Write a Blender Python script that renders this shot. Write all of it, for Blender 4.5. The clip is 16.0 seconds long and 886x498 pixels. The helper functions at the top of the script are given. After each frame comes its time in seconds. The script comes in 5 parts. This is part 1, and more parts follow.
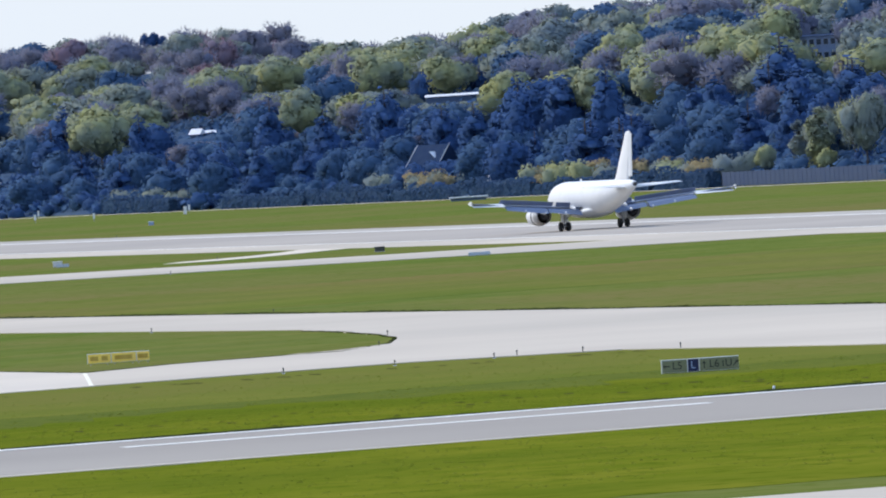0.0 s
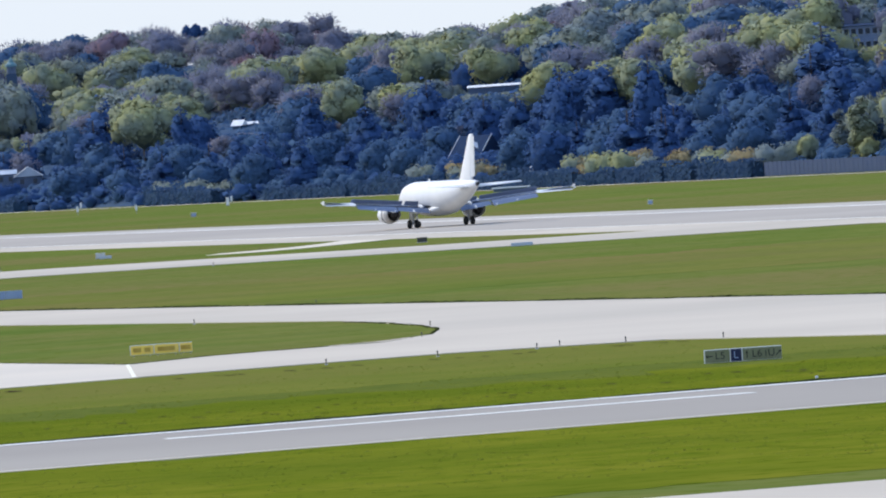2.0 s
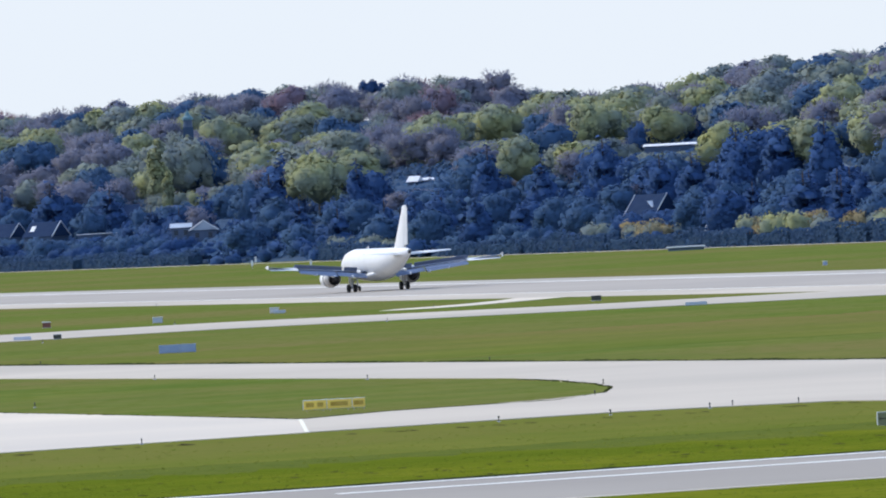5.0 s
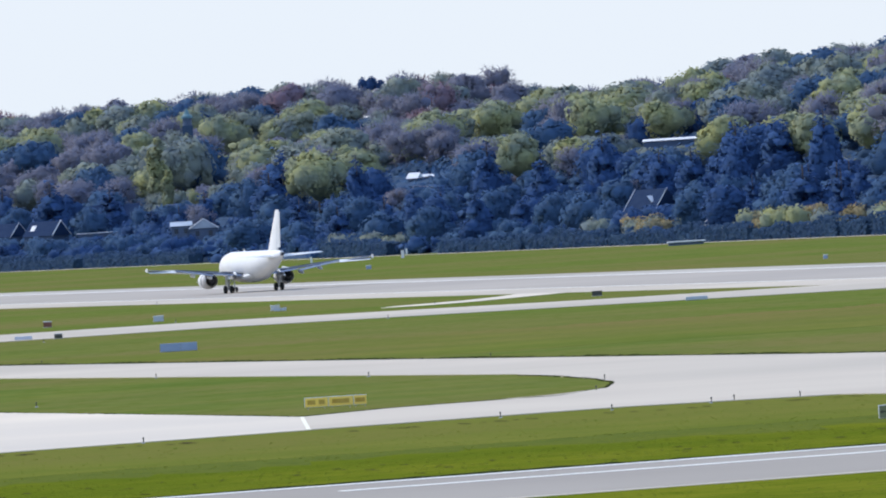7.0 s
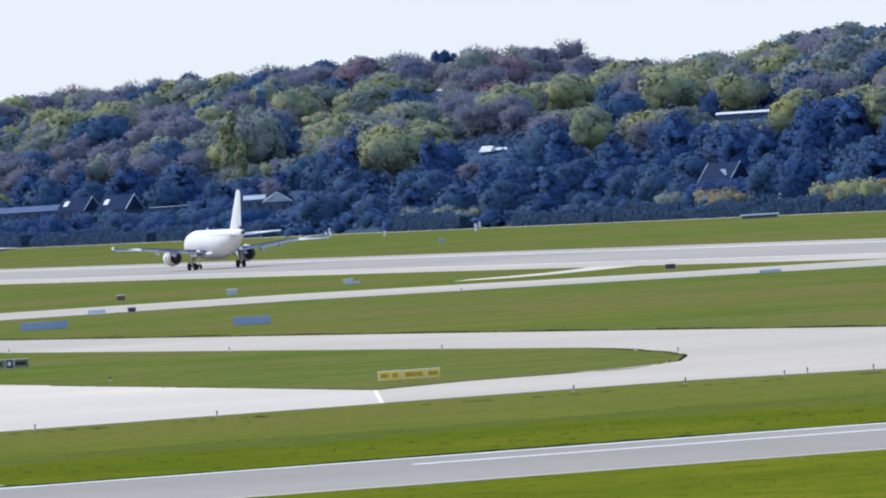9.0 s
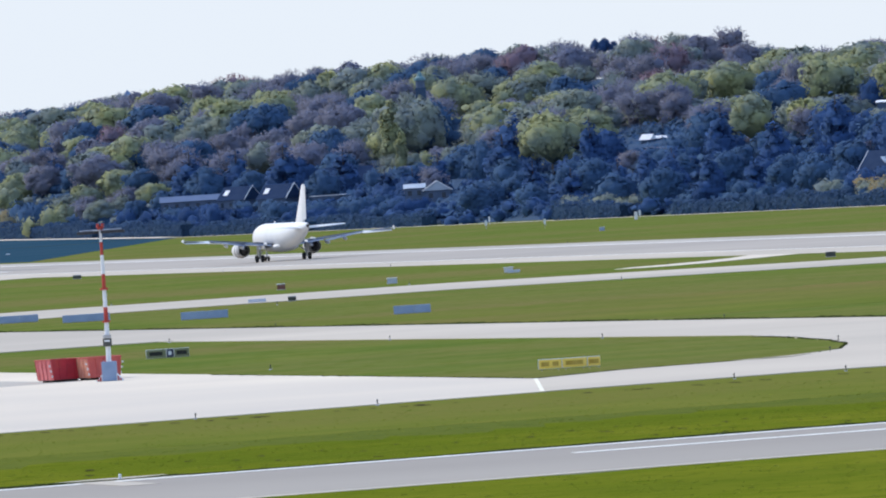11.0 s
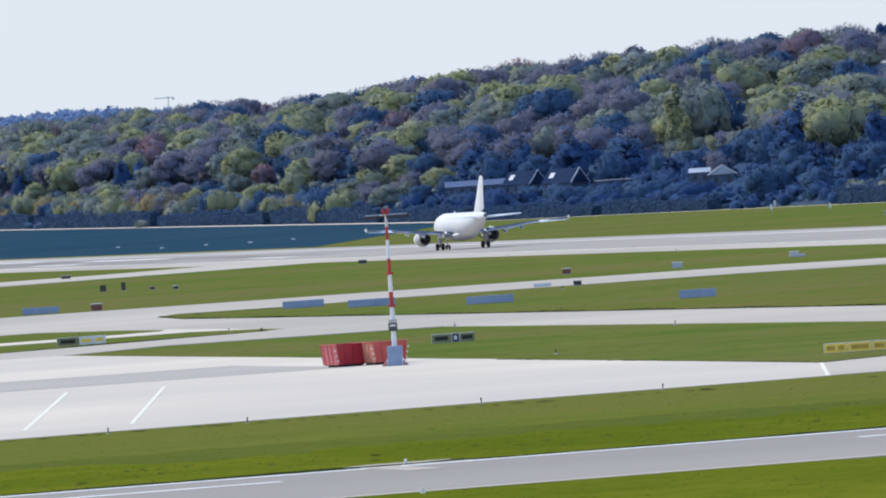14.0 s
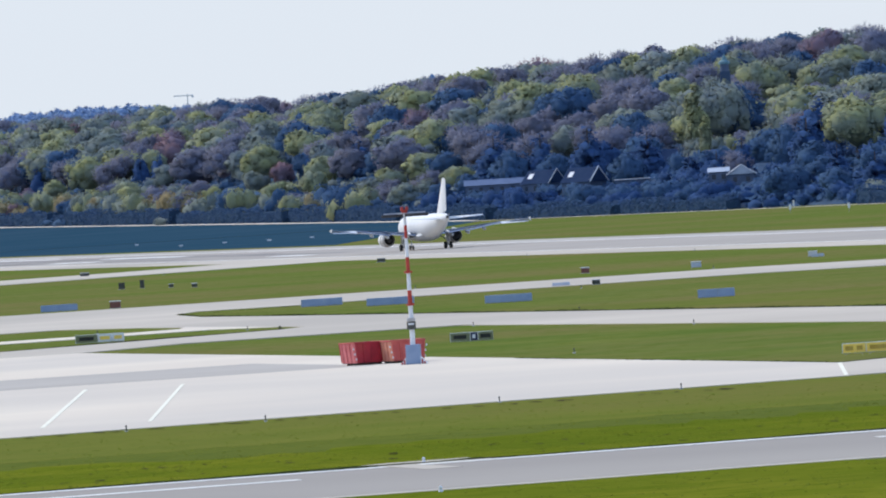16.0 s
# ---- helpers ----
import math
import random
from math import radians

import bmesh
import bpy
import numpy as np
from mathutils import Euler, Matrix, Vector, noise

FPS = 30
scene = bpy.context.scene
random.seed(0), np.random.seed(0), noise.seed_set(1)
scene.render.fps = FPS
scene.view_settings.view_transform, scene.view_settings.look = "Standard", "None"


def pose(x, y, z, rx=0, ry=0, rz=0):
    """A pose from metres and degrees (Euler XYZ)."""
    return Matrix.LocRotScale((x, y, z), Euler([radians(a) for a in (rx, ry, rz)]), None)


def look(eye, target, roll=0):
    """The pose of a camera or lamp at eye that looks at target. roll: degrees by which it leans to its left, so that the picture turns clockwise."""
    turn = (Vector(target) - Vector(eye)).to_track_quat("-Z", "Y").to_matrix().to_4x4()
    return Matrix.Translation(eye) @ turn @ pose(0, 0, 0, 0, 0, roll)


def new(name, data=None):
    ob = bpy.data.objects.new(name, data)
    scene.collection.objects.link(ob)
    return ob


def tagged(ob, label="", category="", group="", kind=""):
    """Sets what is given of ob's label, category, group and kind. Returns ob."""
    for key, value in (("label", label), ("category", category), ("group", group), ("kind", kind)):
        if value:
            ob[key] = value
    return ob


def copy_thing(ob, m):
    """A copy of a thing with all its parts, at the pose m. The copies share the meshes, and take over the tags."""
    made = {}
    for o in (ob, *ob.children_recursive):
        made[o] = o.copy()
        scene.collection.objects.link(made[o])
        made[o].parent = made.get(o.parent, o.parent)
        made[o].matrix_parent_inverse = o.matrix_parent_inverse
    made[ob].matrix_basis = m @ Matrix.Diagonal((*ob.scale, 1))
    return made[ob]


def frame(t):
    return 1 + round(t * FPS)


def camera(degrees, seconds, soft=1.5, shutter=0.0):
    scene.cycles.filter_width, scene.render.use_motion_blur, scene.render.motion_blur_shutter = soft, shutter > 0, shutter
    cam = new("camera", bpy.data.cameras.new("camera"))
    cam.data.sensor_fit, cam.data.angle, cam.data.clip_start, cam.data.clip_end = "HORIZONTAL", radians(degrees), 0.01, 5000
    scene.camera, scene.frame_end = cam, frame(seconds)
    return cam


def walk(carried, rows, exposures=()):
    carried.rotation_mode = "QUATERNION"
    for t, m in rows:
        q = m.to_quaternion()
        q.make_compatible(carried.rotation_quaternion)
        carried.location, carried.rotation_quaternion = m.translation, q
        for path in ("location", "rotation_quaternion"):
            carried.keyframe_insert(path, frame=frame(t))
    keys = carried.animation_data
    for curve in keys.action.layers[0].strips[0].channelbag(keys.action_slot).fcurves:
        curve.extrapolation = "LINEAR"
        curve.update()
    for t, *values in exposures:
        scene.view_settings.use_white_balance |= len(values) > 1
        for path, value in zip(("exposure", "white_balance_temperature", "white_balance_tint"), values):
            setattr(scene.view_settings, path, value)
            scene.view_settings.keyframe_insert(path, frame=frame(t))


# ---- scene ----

EYE = (-415.33, 0.0, 13.43)   # a viewing deck beside the field; the runway runs along +y at x = 0
# seconds, heading (degrees from +y to +x), tilt, lean
PAN = [
    (0.0, 16.5877, -0.6009, -3.715),
    (0.5, 16.5220, -0.6059, -4.088),
    (1.0, 16.4628, -0.6609, -4.242),
    (1.5, 16.4233, -0.6815, -3.792),
    (2.0, 16.3704, -0.6340, -3.878),
    (2.5, 16.3430, -0.5599, -3.866),
    (3.0, 16.3121, -0.5552, -3.677),
    (3.4, 16.2802, -0.5451, -3.843),
    (3.5, 15.7983, -0.5357, -4.250),
    (3.6, 15.5381, -0.5394, -3.714),
    (4.0, 15.5125, -0.4602, -3.398),
    (4.5, 15.5077, -0.3221, -3.136),
    (7.0, 15.5063, -0.3080, -3.624),
    (7.5, 15.4901, -0.3107, -3.443),
    (8.0, 15.4822, -0.3409, -3.534),
    (8.5, 15.2080, -0.4182, -3.416),
    (9.0, 15.1284, -0.4191, -3.659),
    (9.5, 14.7952, -0.4051, -3.717),
    (9.7, 14.7062, -0.3990, -3.750),
    (11.8, 14.0961, -0.4248, -3.617),
    (12.0, 14.0751, -0.4141, -3.484),
    (12.3, 13.6872, -0.4257, -3.594),
    (12.5, 13.6163, -0.4456, -3.705),
    (13.0, 13.3597, -0.4367, -4.015),
    (13.5, 13.0397, -0.4166, -4.176),
    (14.0, 12.8744, -0.4073, -3.892),
    (14.5, 12.8474, -0.4062, -3.773),
    (15.0, 12.8315, -0.4042, -3.783),
    (15.5, 12.8137, -0.4050, -3.762),
    (16.0, 12.7795, -0.4080, -3.699),
]


def aim(heading, tilt, lean):
    a, b = radians(heading), radians(tilt)
    d = Vector((math.sin(a) * math.cos(b), math.cos(a) * math.cos(b), math.sin(b)))
    return look(EYE, Vector(EYE) + 100 * d, lean)


cam = camera(4.473, 16.0, soft=2.0, shutter=0.3)
walk(cam, [(t, aim(a, b, c)) for t, a, b, c in PAN], exposures=((0, 0.31), (9.5, 0.31), (12.0, 0.26), (14.0, 0.18), (16.0, 0.18)))

# seconds, metres along the runway of the airliner's main gear
ROLL_OUT = [
    (0.0, 1328.7),
    (0.5, 1350.9),
    (1.0, 1372.5),
    (1.5, 1393.2),
    (2.0, 1413.8),
    (2.5, 1434.1),
    (3.0, 1454.2),
    (4.0, 1493.3),
    (4.5, 1512.7),
    (7.0, 1601.3),
    (7.5, 1617.6),
    (8.0, 1634.3),
    (8.5, 1651.6),
    (9.0, 1668.0),
    (9.5, 1684.5),
    (12.5, 1767.5),
    (13.0, 1780.3),
    (13.5, 1792.3),
    (14.0, 1802.4),
    (14.5, 1813.0),
    (15.0, 1823.6),
    (15.5, 1833.6),
    (16.0, 1843.6),
]

# ---- light ----
SUN_FROM = Vector((-0.46, 0.60, 0.655)).normalized()
world = bpy.data.worlds.new("world")
scene.world = world
world.use_nodes = True
wn = world.node_tree.nodes
sky = wn.new("ShaderNodeTexSky")
sky.sky_type = "NISHITA"
sky.sun_disc = False
sky.sun_elevation = math.asin(SUN_FROM.z)
sky.sun_rotation = math.atan2(SUN_FROM.x, SUN_FROM.y)
sky.air_density, sky.dust_density, sky.ozone_density = 1.0, 0.5, 3.0
# bright haze low all round the sky, fading upward into a thin blue veil
wl = world.node_tree.links
sky_part, haze_part = wn["Background"], wn.new("ShaderNodeBackground")
wl.new(sky.outputs[0], sky_part.inputs[0])
sky_part.inputs[1].default_value = 0.15
haze_part.inputs[0].default_value, haze_part.inputs[1].default_value = (0.80, 0.87, 0.96, 1), 0.82
where, split, fade, both = wn.new("ShaderNodeTexCoord"), wn.new("ShaderNodeSeparateXYZ"), wn.new("ShaderNodeMapRange"), wn.new("ShaderNodeMixShader")
fade.inputs["From Min"].default_value, fade.inputs["From Max"].default_value = 0.0, 0.6
fade.inputs["To Min"].default_value, fade.inputs["To Max"].default_value = 1.0, 0.0
fade.interpolation_type = "SMOOTHSTEP"
wl.new(where.outputs["Generated"], split.inputs[0])
wl.new(split.outputs["Z"], fade.inputs["Value"])
wl.new(fade.outputs[0], both.inputs[0])
veil, upper = wn.new("ShaderNodeBackground"), wn.new("ShaderNodeAddShader")
veil.inputs[0].default_value, veil.inputs[1].default_value = (0.46, 0.63, 1.0, 1), 0.60
wl.new(sky_part.outputs[0], upper.inputs[0])
wl.new(veil.outputs[0], upper.inputs[1])
wl.new(upper.outputs[0], both.inputs[1])
wl.new(haze_part.outputs[0], both.inputs[2])
wl.new(both.outputs[0], wn["World Output"].inputs[0])
sun_data = bpy.data.lights.new("sun", "SUN")
sun_data.energy, sun_data.angle, sun_data.color = 2.5, radians(0.5), (1.0, 0.90, 0.74)
sun = new("sun", sun_data)
sun.matrix_world = look(SUN_FROM * 100, (0, 0, 0))


# ---- materials ----
def material(name, color, rough=0.8, metal=0.0, second=None, scale=1.0, detail=4.0, third=None, scale2=0.1,
             bump=0.0, bump_scale=8.0, island=0.0, per_object=0.0, shine=0.3, through_light=0.0, fine=None):
    """Base colour mixed with a second by noise of one size and a third by a larger one; sizes in cycles per metre."""
    m = bpy.data.materials.new(name)
    m.use_nodes = True
    n, l = m.node_tree.nodes, m.node_tree.links
    b = n["Principled BSDF"]
    b.inputs["Roughness"].default_value, b.inputs["Metallic"].default_value = rough, metal
    b.inputs["Specular IOR Level"].default_value = shine
    geo = n.new("ShaderNodeNewGeometry")

    def noise_at(s, d=detail):
        t = n.new("ShaderNodeTexNoise")
        t.inputs["Scale"].default_value, t.inputs["Detail"].default_value = s, d
        l.new(geo.outputs["Position"], t.inputs["Vector"])
        return t.outputs["Fac"]

    def ramp(fac, lo, hi):
        r = n.new("ShaderNodeMapRange")
        r.inputs["From Min"].default_value, r.inputs["From Max"].default_value = lo, hi
        l.new(fac, r.inputs["Value"])
        return r.outputs[0]

    def mix(fac, a, c):
        x = n.new("ShaderNodeMix")
        x.data_type = "RGBA"
        l.new(fac, x.inputs["Factor"])
        if isinstance(a, tuple):
            x.inputs["A"].default_value = (*a, 1)
        else:
            l.new(a, x.inputs["A"])
        x.inputs["B"].default_value = (*c, 1)
        return x.outputs["Result"]

    out = color
    if second:
        out = mix(ramp(noise_at(scale), 0.36, 0.64), out, second)
    if third:
        out = mix(ramp(noise_at(scale2, 3.0), 0.42, 0.66), out, third)
    if fine:
        out = mix(ramp(noise_at(0.55, 6.0), 0.52, 0.72), out, fine)
    if island or per_object:
        h = n.new("ShaderNodeHueSaturation")
        src = geo.outputs["Random Per Island"] if island else n.new("ShaderNodeObjectInfo").outputs["Random"]
        r = n.new("ShaderNodeMapRange")
        k = island or per_object
        r.inputs["To Min"].default_value, r.inputs["To Max"].default_value = 1 - k, 1 + k
        l.new(src, r.inputs["Value"])
        l.new(r.outputs[0], h.inputs["Value"])
        if isinstance(out, tuple):
            h.inputs["Color"].default_value = (*out, 1)
        else:
            l.new(out, h.inputs["Color"])
        out = h.outputs[0]
    if isinstance(out, tuple):
        b.inputs["Base Color"].default_value = (*out, 1)
    else:
        l.new(out, b.inputs["Base Color"])
    if through_light:
        # thin leaves let part of the light through
        t, x = n.new("ShaderNodeBsdfTranslucent"), n.new("ShaderNodeMixShader")
        x.inputs[0].default_value = through_light
        l.new(out, t.inputs["Color"])
        l.new(b.outputs[0], x.inputs[1])
        l.new(t.outputs[0], x.inputs[2])
        l.new(x.outputs[0], n["Material Output"].inputs[0])
    if bump:
        t = noise_at(bump_scale)
        bp = n.new("ShaderNodeBump")
        bp.inputs["Strength"].default_value, bp.inputs["Distance"].default_value = 1.0, bump
        l.new(t, bp.inputs["Height"])
        l.new(bp.outputs[0], b.inputs["Normal"])
    return m


GRASS = material("grass", (0.096, 0.135, 0.028), 0.95, second=(0.139, 0.156, 0.037), scale=0.08, third=(0.157, 0.143, 0.048), scale2=0.010, fine=(0.080, 0.113, 0.012), shine=0.0, detail=9.0)
# stands for grass in shadow: the shade is put into this blue-green
SHADED_FIELD = material("shade_painted_field", (0.022, 0.058, 0.086), 0.95, second=(0.030, 0.066, 0.095), scale=0.02, shine=0.0, detail=9.0)
ASPHALT = material("worn_asphalt", (0.321, 0.292, 0.255), 0.9, second=(0.369, 0.334, 0.287), scale=0.02, third=(0.288, 0.261, 0.229), scale2=0.008, shine=0.0, detail=9.0)
CONCRETE = material("pale_concrete", (0.635, 0.554, 0.447), 0.9, second=(0.687, 0.604, 0.484), scale=0.03, third=(0.541, 0.485, 0.410), scale2=0.01, shine=0.0, detail=9.0)
TAXI_GREY = material("taxiway_surface", (0.484, 0.427, 0.352), 0.9, second=(0.541, 0.479, 0.392), scale=0.03, third=(0.437, 0.391, 0.326), scale2=0.008, shine=0.0, detail=9.0)
TAR = material("rubbered_asphalt", (0.205, 0.190, 0.180), 0.9, second=(0.303, 0.284, 0.257), scale=0.02, shine=0.0, detail=9.0)
PAINT_W = material("white_marking_paint", (0.784, 0.760, 0.686), 0.7, second=(0.686, 0.665, 0.598), scale=0.5)
PAINT_Y = material("pale_yellow_marking", (0.78, 0.74, 0.58), 0.7, second=(0.72, 0.67, 0.52), scale=0.5)
# near-black green: the shadow on the turf's upright face is put in
TURF_SHADE = material("shade_painted_turf_edge", (0.032, 0.042, 0.016), 0.95, second=(0.048, 0.058, 0.020), scale=0.5, shine=0.0, detail=6.0)
EARTH = material("earth_and_edge_shadow", (0.045, 0.040, 0.022), 0.95, second=(0.07, 0.06, 0.03), scale=0.6, shine=0.0, detail=9.0)

AIR_WHITE = material("airliner_white_paint", (0.72, 0.72, 0.715), 0.4, second=(0.68, 0.68, 0.675), scale=0.6)
# wing grey darkened and blued: the shade of its rear faces is put in
AIR_SHADE_GREY = material("airliner_shaded_grey_paint", (0.135, 0.175, 0.265), 0.5, second=(0.115, 0.155, 0.24), scale=0.7)
BELLY = material("airliner_belly_grey", (0.62, 0.63, 0.65), 0.45, second=(0.55, 0.56, 0.58), scale=0.6)
METAL = material("bare_metal", (0.45, 0.45, 0.46), 0.4, 0.7, second=(0.35, 0.35, 0.36), scale=1.5)
DARK_METAL = material("sooty_metal", (0.035, 0.037, 0.045), 0.55, 0.4, second=(0.06, 0.06, 0.065), scale=1.5)
RUBBER = material("tyre_rubber", (0.018, 0.018, 0.02), 0.8, second=(0.03, 0.03, 0.03), scale=3)
RED = material("container_red_paint", (0.42, 0.028, 0.042), 0.6, second=(0.33, 0.024, 0.038), scale=1.2, third=(0.38, 0.05, 0.045), scale2=0.7)
FADED_RED = material("faded_red_paint", (0.55, 0.12, 0.10), 0.7, second=(0.47, 0.09, 0.08), scale=1.5)
# skip ends: faded paint, with the sun on that side put into the colour
PINK_RED = material("faded_sunlit_pink_red", (0.66, 0.20, 0.20), 0.7, second=(0.56, 0.15, 0.15), scale=1.5)
ORANGE_RED = material("faded_sunlit_orange_red", (0.68, 0.30, 0.20), 0.7, second=(0.58, 0.24, 0.17), scale=1.5)
SIGNAL_RED = material("signal_red_paint", (0.44, 0.050, 0.036), 0.5, second=(0.37, 0.044, 0.034), scale=1.5)
WHITE = material("weathered_white_paint", (0.74, 0.75, 0.76), 0.6, second=(0.64, 0.65, 0.67), scale=1.2)
# mast base shade and hillside haze are put into this blue-grey
STEEL_BLUE = material("shade_and_haze_blue_grey", (0.20, 0.27, 0.40), 0.6, second=(0.25, 0.32, 0.45), scale=0.8)
# the blue of the sign backs' shade is put into this grey
BACK_BLUE = material("sign_back_blue_grey", (0.23, 0.31, 0.47), 0.6, second=(0.28, 0.36, 0.51), scale=0.8)
SIGN_YELLOW = material("sign_yellow", (0.90, 0.64, 0.12), 0.6, second=(0.84, 0.60, 0.14), scale=1.0)
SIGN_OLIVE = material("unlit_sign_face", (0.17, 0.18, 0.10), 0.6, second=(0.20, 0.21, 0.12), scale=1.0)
SIGN_BLUE = material("sign_navy", (0.013, 0.018, 0.062), 0.5, second=(0.016, 0.022, 0.07), scale=1.0)
INK = material("sign_black", (0.018, 0.018, 0.016), 0.6, second=(0.026, 0.026, 0.022), scale=2.0)
DARK_BOX = material("dark_painted_box", (0.055, 0.06, 0.055), 0.7, second=(0.08, 0.08, 0.07), scale=2.0)
RUST = material("brown_red_box", (0.17, 0.07, 0.06), 0.8, second=(0.22, 0.10, 0.08), scale=2.0)
BARK = material("bark", (0.075, 0.062, 0.055), 0.95, second=(0.11, 0.095, 0.085), scale=1.5)
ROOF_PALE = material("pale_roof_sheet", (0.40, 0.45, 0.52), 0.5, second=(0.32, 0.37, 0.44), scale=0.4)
# hillside roofs, walls and fence: distance haze is mixed into the blues
ROOF_DARK = material("hazed_dark_roof_tiles", (0.016, 0.034, 0.080), 0.9, second=(0.022, 0.042, 0.090), scale=0.5, shine=0.05)
PLASTER = material("hazed_grey_blue_plaster", (0.095, 0.13, 0.20), 0.85, second=(0.075, 0.11, 0.175), scale=0.4)
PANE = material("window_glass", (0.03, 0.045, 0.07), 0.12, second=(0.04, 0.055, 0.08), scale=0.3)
FENCE = material("hazed_grey_blue_sheet", (0.034, 0.058, 0.120), 0.9, second=(0.042, 0.066, 0.125), scale=0.3)
ROOF_DIM = material("hazed_blue_grey_roof_sheet", (0.085, 0.130, 0.230), 0.7, second=(0.070, 0.112, 0.205), scale=0.4)
COPPER = material("green_copper", (0.10, 0.21, 0.24), 0.6, second=(0.08, 0.17, 0.21), scale=0.8)
# far ridge and spire: the haze is painted as a blue base colour
FAR_HAZE = material("far_wood_haze_blue", (0.17, 0.26, 0.42), 0.95, second=(0.14, 0.22, 0.36), scale=0.02)
CRANE_PAINT = material("crane_paint", (0.66, 0.66, 0.60), 0.7, second=(0.58, 0.60, 0.58), scale=0.3)
# leaves: spring wood, from dark evergreens to fresh green and brown buds; blue distance haze is mixed into most of the
# colours
def leaf_material(name, color, second, lit=0.25):
    return material(name, color, 0.85, second=second, scale=0.16, detail=3.0, island=0.10, shine=0.05, through_light=lit)


# these two hold the most blue: distance haze painted into the leaf colour
LEAF_DARK = leaf_material("haze_blue_evergreen_needles", (0.046, 0.098, 0.222), (0.040, 0.088, 0.210))
LEAF_DEEP = leaf_material("haze_blue_green_leaves", (0.064, 0.122, 0.215), (0.054, 0.110, 0.210))
LEAF_OLIVE = leaf_material("hazed_olive_leaves", (0.225, 0.255, 0.205), (0.165, 0.210, 0.235))
LEAF_FRESH = leaf_material("hazed_spring_leaves", (0.320, 0.335, 0.160), (0.235, 0.270, 0.205))
LEAF_BROWN = leaf_material("hazed_budding_brown_twigs", (0.240, 0.240, 0.290), (0.185, 0.210, 0.305), 0.5)
LEAF_RED = leaf_material("hazed_copper_red_leaves", (0.250, 0.165, 0.190), (0.190, 0.165, 0.225))
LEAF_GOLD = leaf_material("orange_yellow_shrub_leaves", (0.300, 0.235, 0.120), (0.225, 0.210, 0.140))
HEDGE = leaf_material("hazed_hedge_leaves", (0.036, 0.072, 0.140), (0.044, 0.084, 0.146))
# undergrowth under the wood, the same blue haze put into its colour
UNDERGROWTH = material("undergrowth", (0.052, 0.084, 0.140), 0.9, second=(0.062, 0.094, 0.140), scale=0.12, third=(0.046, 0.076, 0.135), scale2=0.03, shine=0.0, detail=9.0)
# grey panels, the bluish shade of their raised rear faces put in
SPOILER = material("spoiler_shade_slate", (0.19, 0.23, 0.34), 0.5, second=(0.17, 0.21, 0.31), scale=0.8)
FADED_INK = material("faded_brown_writing", (0.42, 0.27, 0.04), 0.7, second=(0.50, 0.34, 0.07), scale=2.0)
LANE = material("lane_surface", (0.416, 0.380, 0.331), 0.9, second=(0.468, 0.425, 0.365), scale=0.03, third=(0.385, 0.351, 0.303), scale2=0.01, shine=0.0, detail=9.0)
RUNWAY = material("runway_surface", (0.376, 0.340, 0.293), 0.9, second=(0.422, 0.378, 0.326), scale=0.02, third=(0.353, 0.322, 0.283), scale2=0.008, shine=0.0, detail=9.0)
LUSH = material("lush_grass", (0.114, 0.139, 0.011), 0.95, second=(0.155, 0.162, 0.016), scale=0.14, third=(0.096, 0.123, 0.011), scale2=0.03, fine=(0.073, 0.101, 0.007), shine=0.0, detail=9.0)
DRY = material("dry_grass", (0.148, 0.159, 0.029), 0.95, second=(0.114, 0.139, 0.022), scale=0.10, third=(0.146, 0.144, 0.035), scale2=0.012, fine=(0.114, 0.139, 0.026), shine=0.0, detail=9.0)
GREY_BLUE = material("pale_grey_blue_metal", (0.42, 0.47, 0.56), 0.6, second=(0.46, 0.51, 0.60), scale=0.8)
BLADES = material("grass_blades", (0.185, 0.222, 0.028), 0.9, second=(0.195, 0.218, 0.036), scale=0.14, third=(0.165, 0.205, 0.024), scale2=0.03, island=0.15, shine=0.0, through_light=0.5)
DULL = material("dull_dark_grass", (0.109, 0.128, 0.023), 0.95, second=(0.121, 0.137, 0.025), scale=0.12, third=(0.100, 0.122, 0.025), scale2=0.02, fine=(0.068, 0.094, 0.019), shine=0.0, detail=9.0)
MEADOW = material("mown_olive_grass", (0.103, 0.135, 0.027), 0.95, second=(0.146, 0.156, 0.035), scale=0.05, third=(0.166, 0.139, 0.048), scale2=0.012, fine=(0.097, 0.123, 0.021), shine=0.0, detail=9.0)


# ---- helpers for meshes ----
def part(name, bm, mat, parent=None, label="", smooth=False):
    me = bpy.data.meshes.new(name)
    bm.to_mesh(me)
    bm.free()
    me.materials.append(mat)
    if smooth:
        for p in me.polygons:
            p.use_smooth = True
    ob = new(name, me)
    if parent:
        ob.parent = parent
    if label:
        ob["label"] = label
    return ob


def box(bm, x0, x1, y0, y1, z0, z1, m=None, bevel=0.0):
    r = bmesh.ops.create_cube(bm, size=1)
    mat = Matrix.Translation(((x0 + x1) / 2, (y0 + y1) / 2, (z0 + z1) / 2)) @ Matrix.Diagonal((x1 - x0, y1 - y0, z1 - z0, 1))
    bmesh.ops.transform(bm, matrix=(m or Matrix()) @ mat, verts=r["verts"])
    if bevel:
        es = list({e for v in r["verts"] for e in v.link_edges})
        bmesh.ops.bevel(bm, geom=es, offset=bevel, segments=2, affect="EDGES", profile=0.6)
    return bm


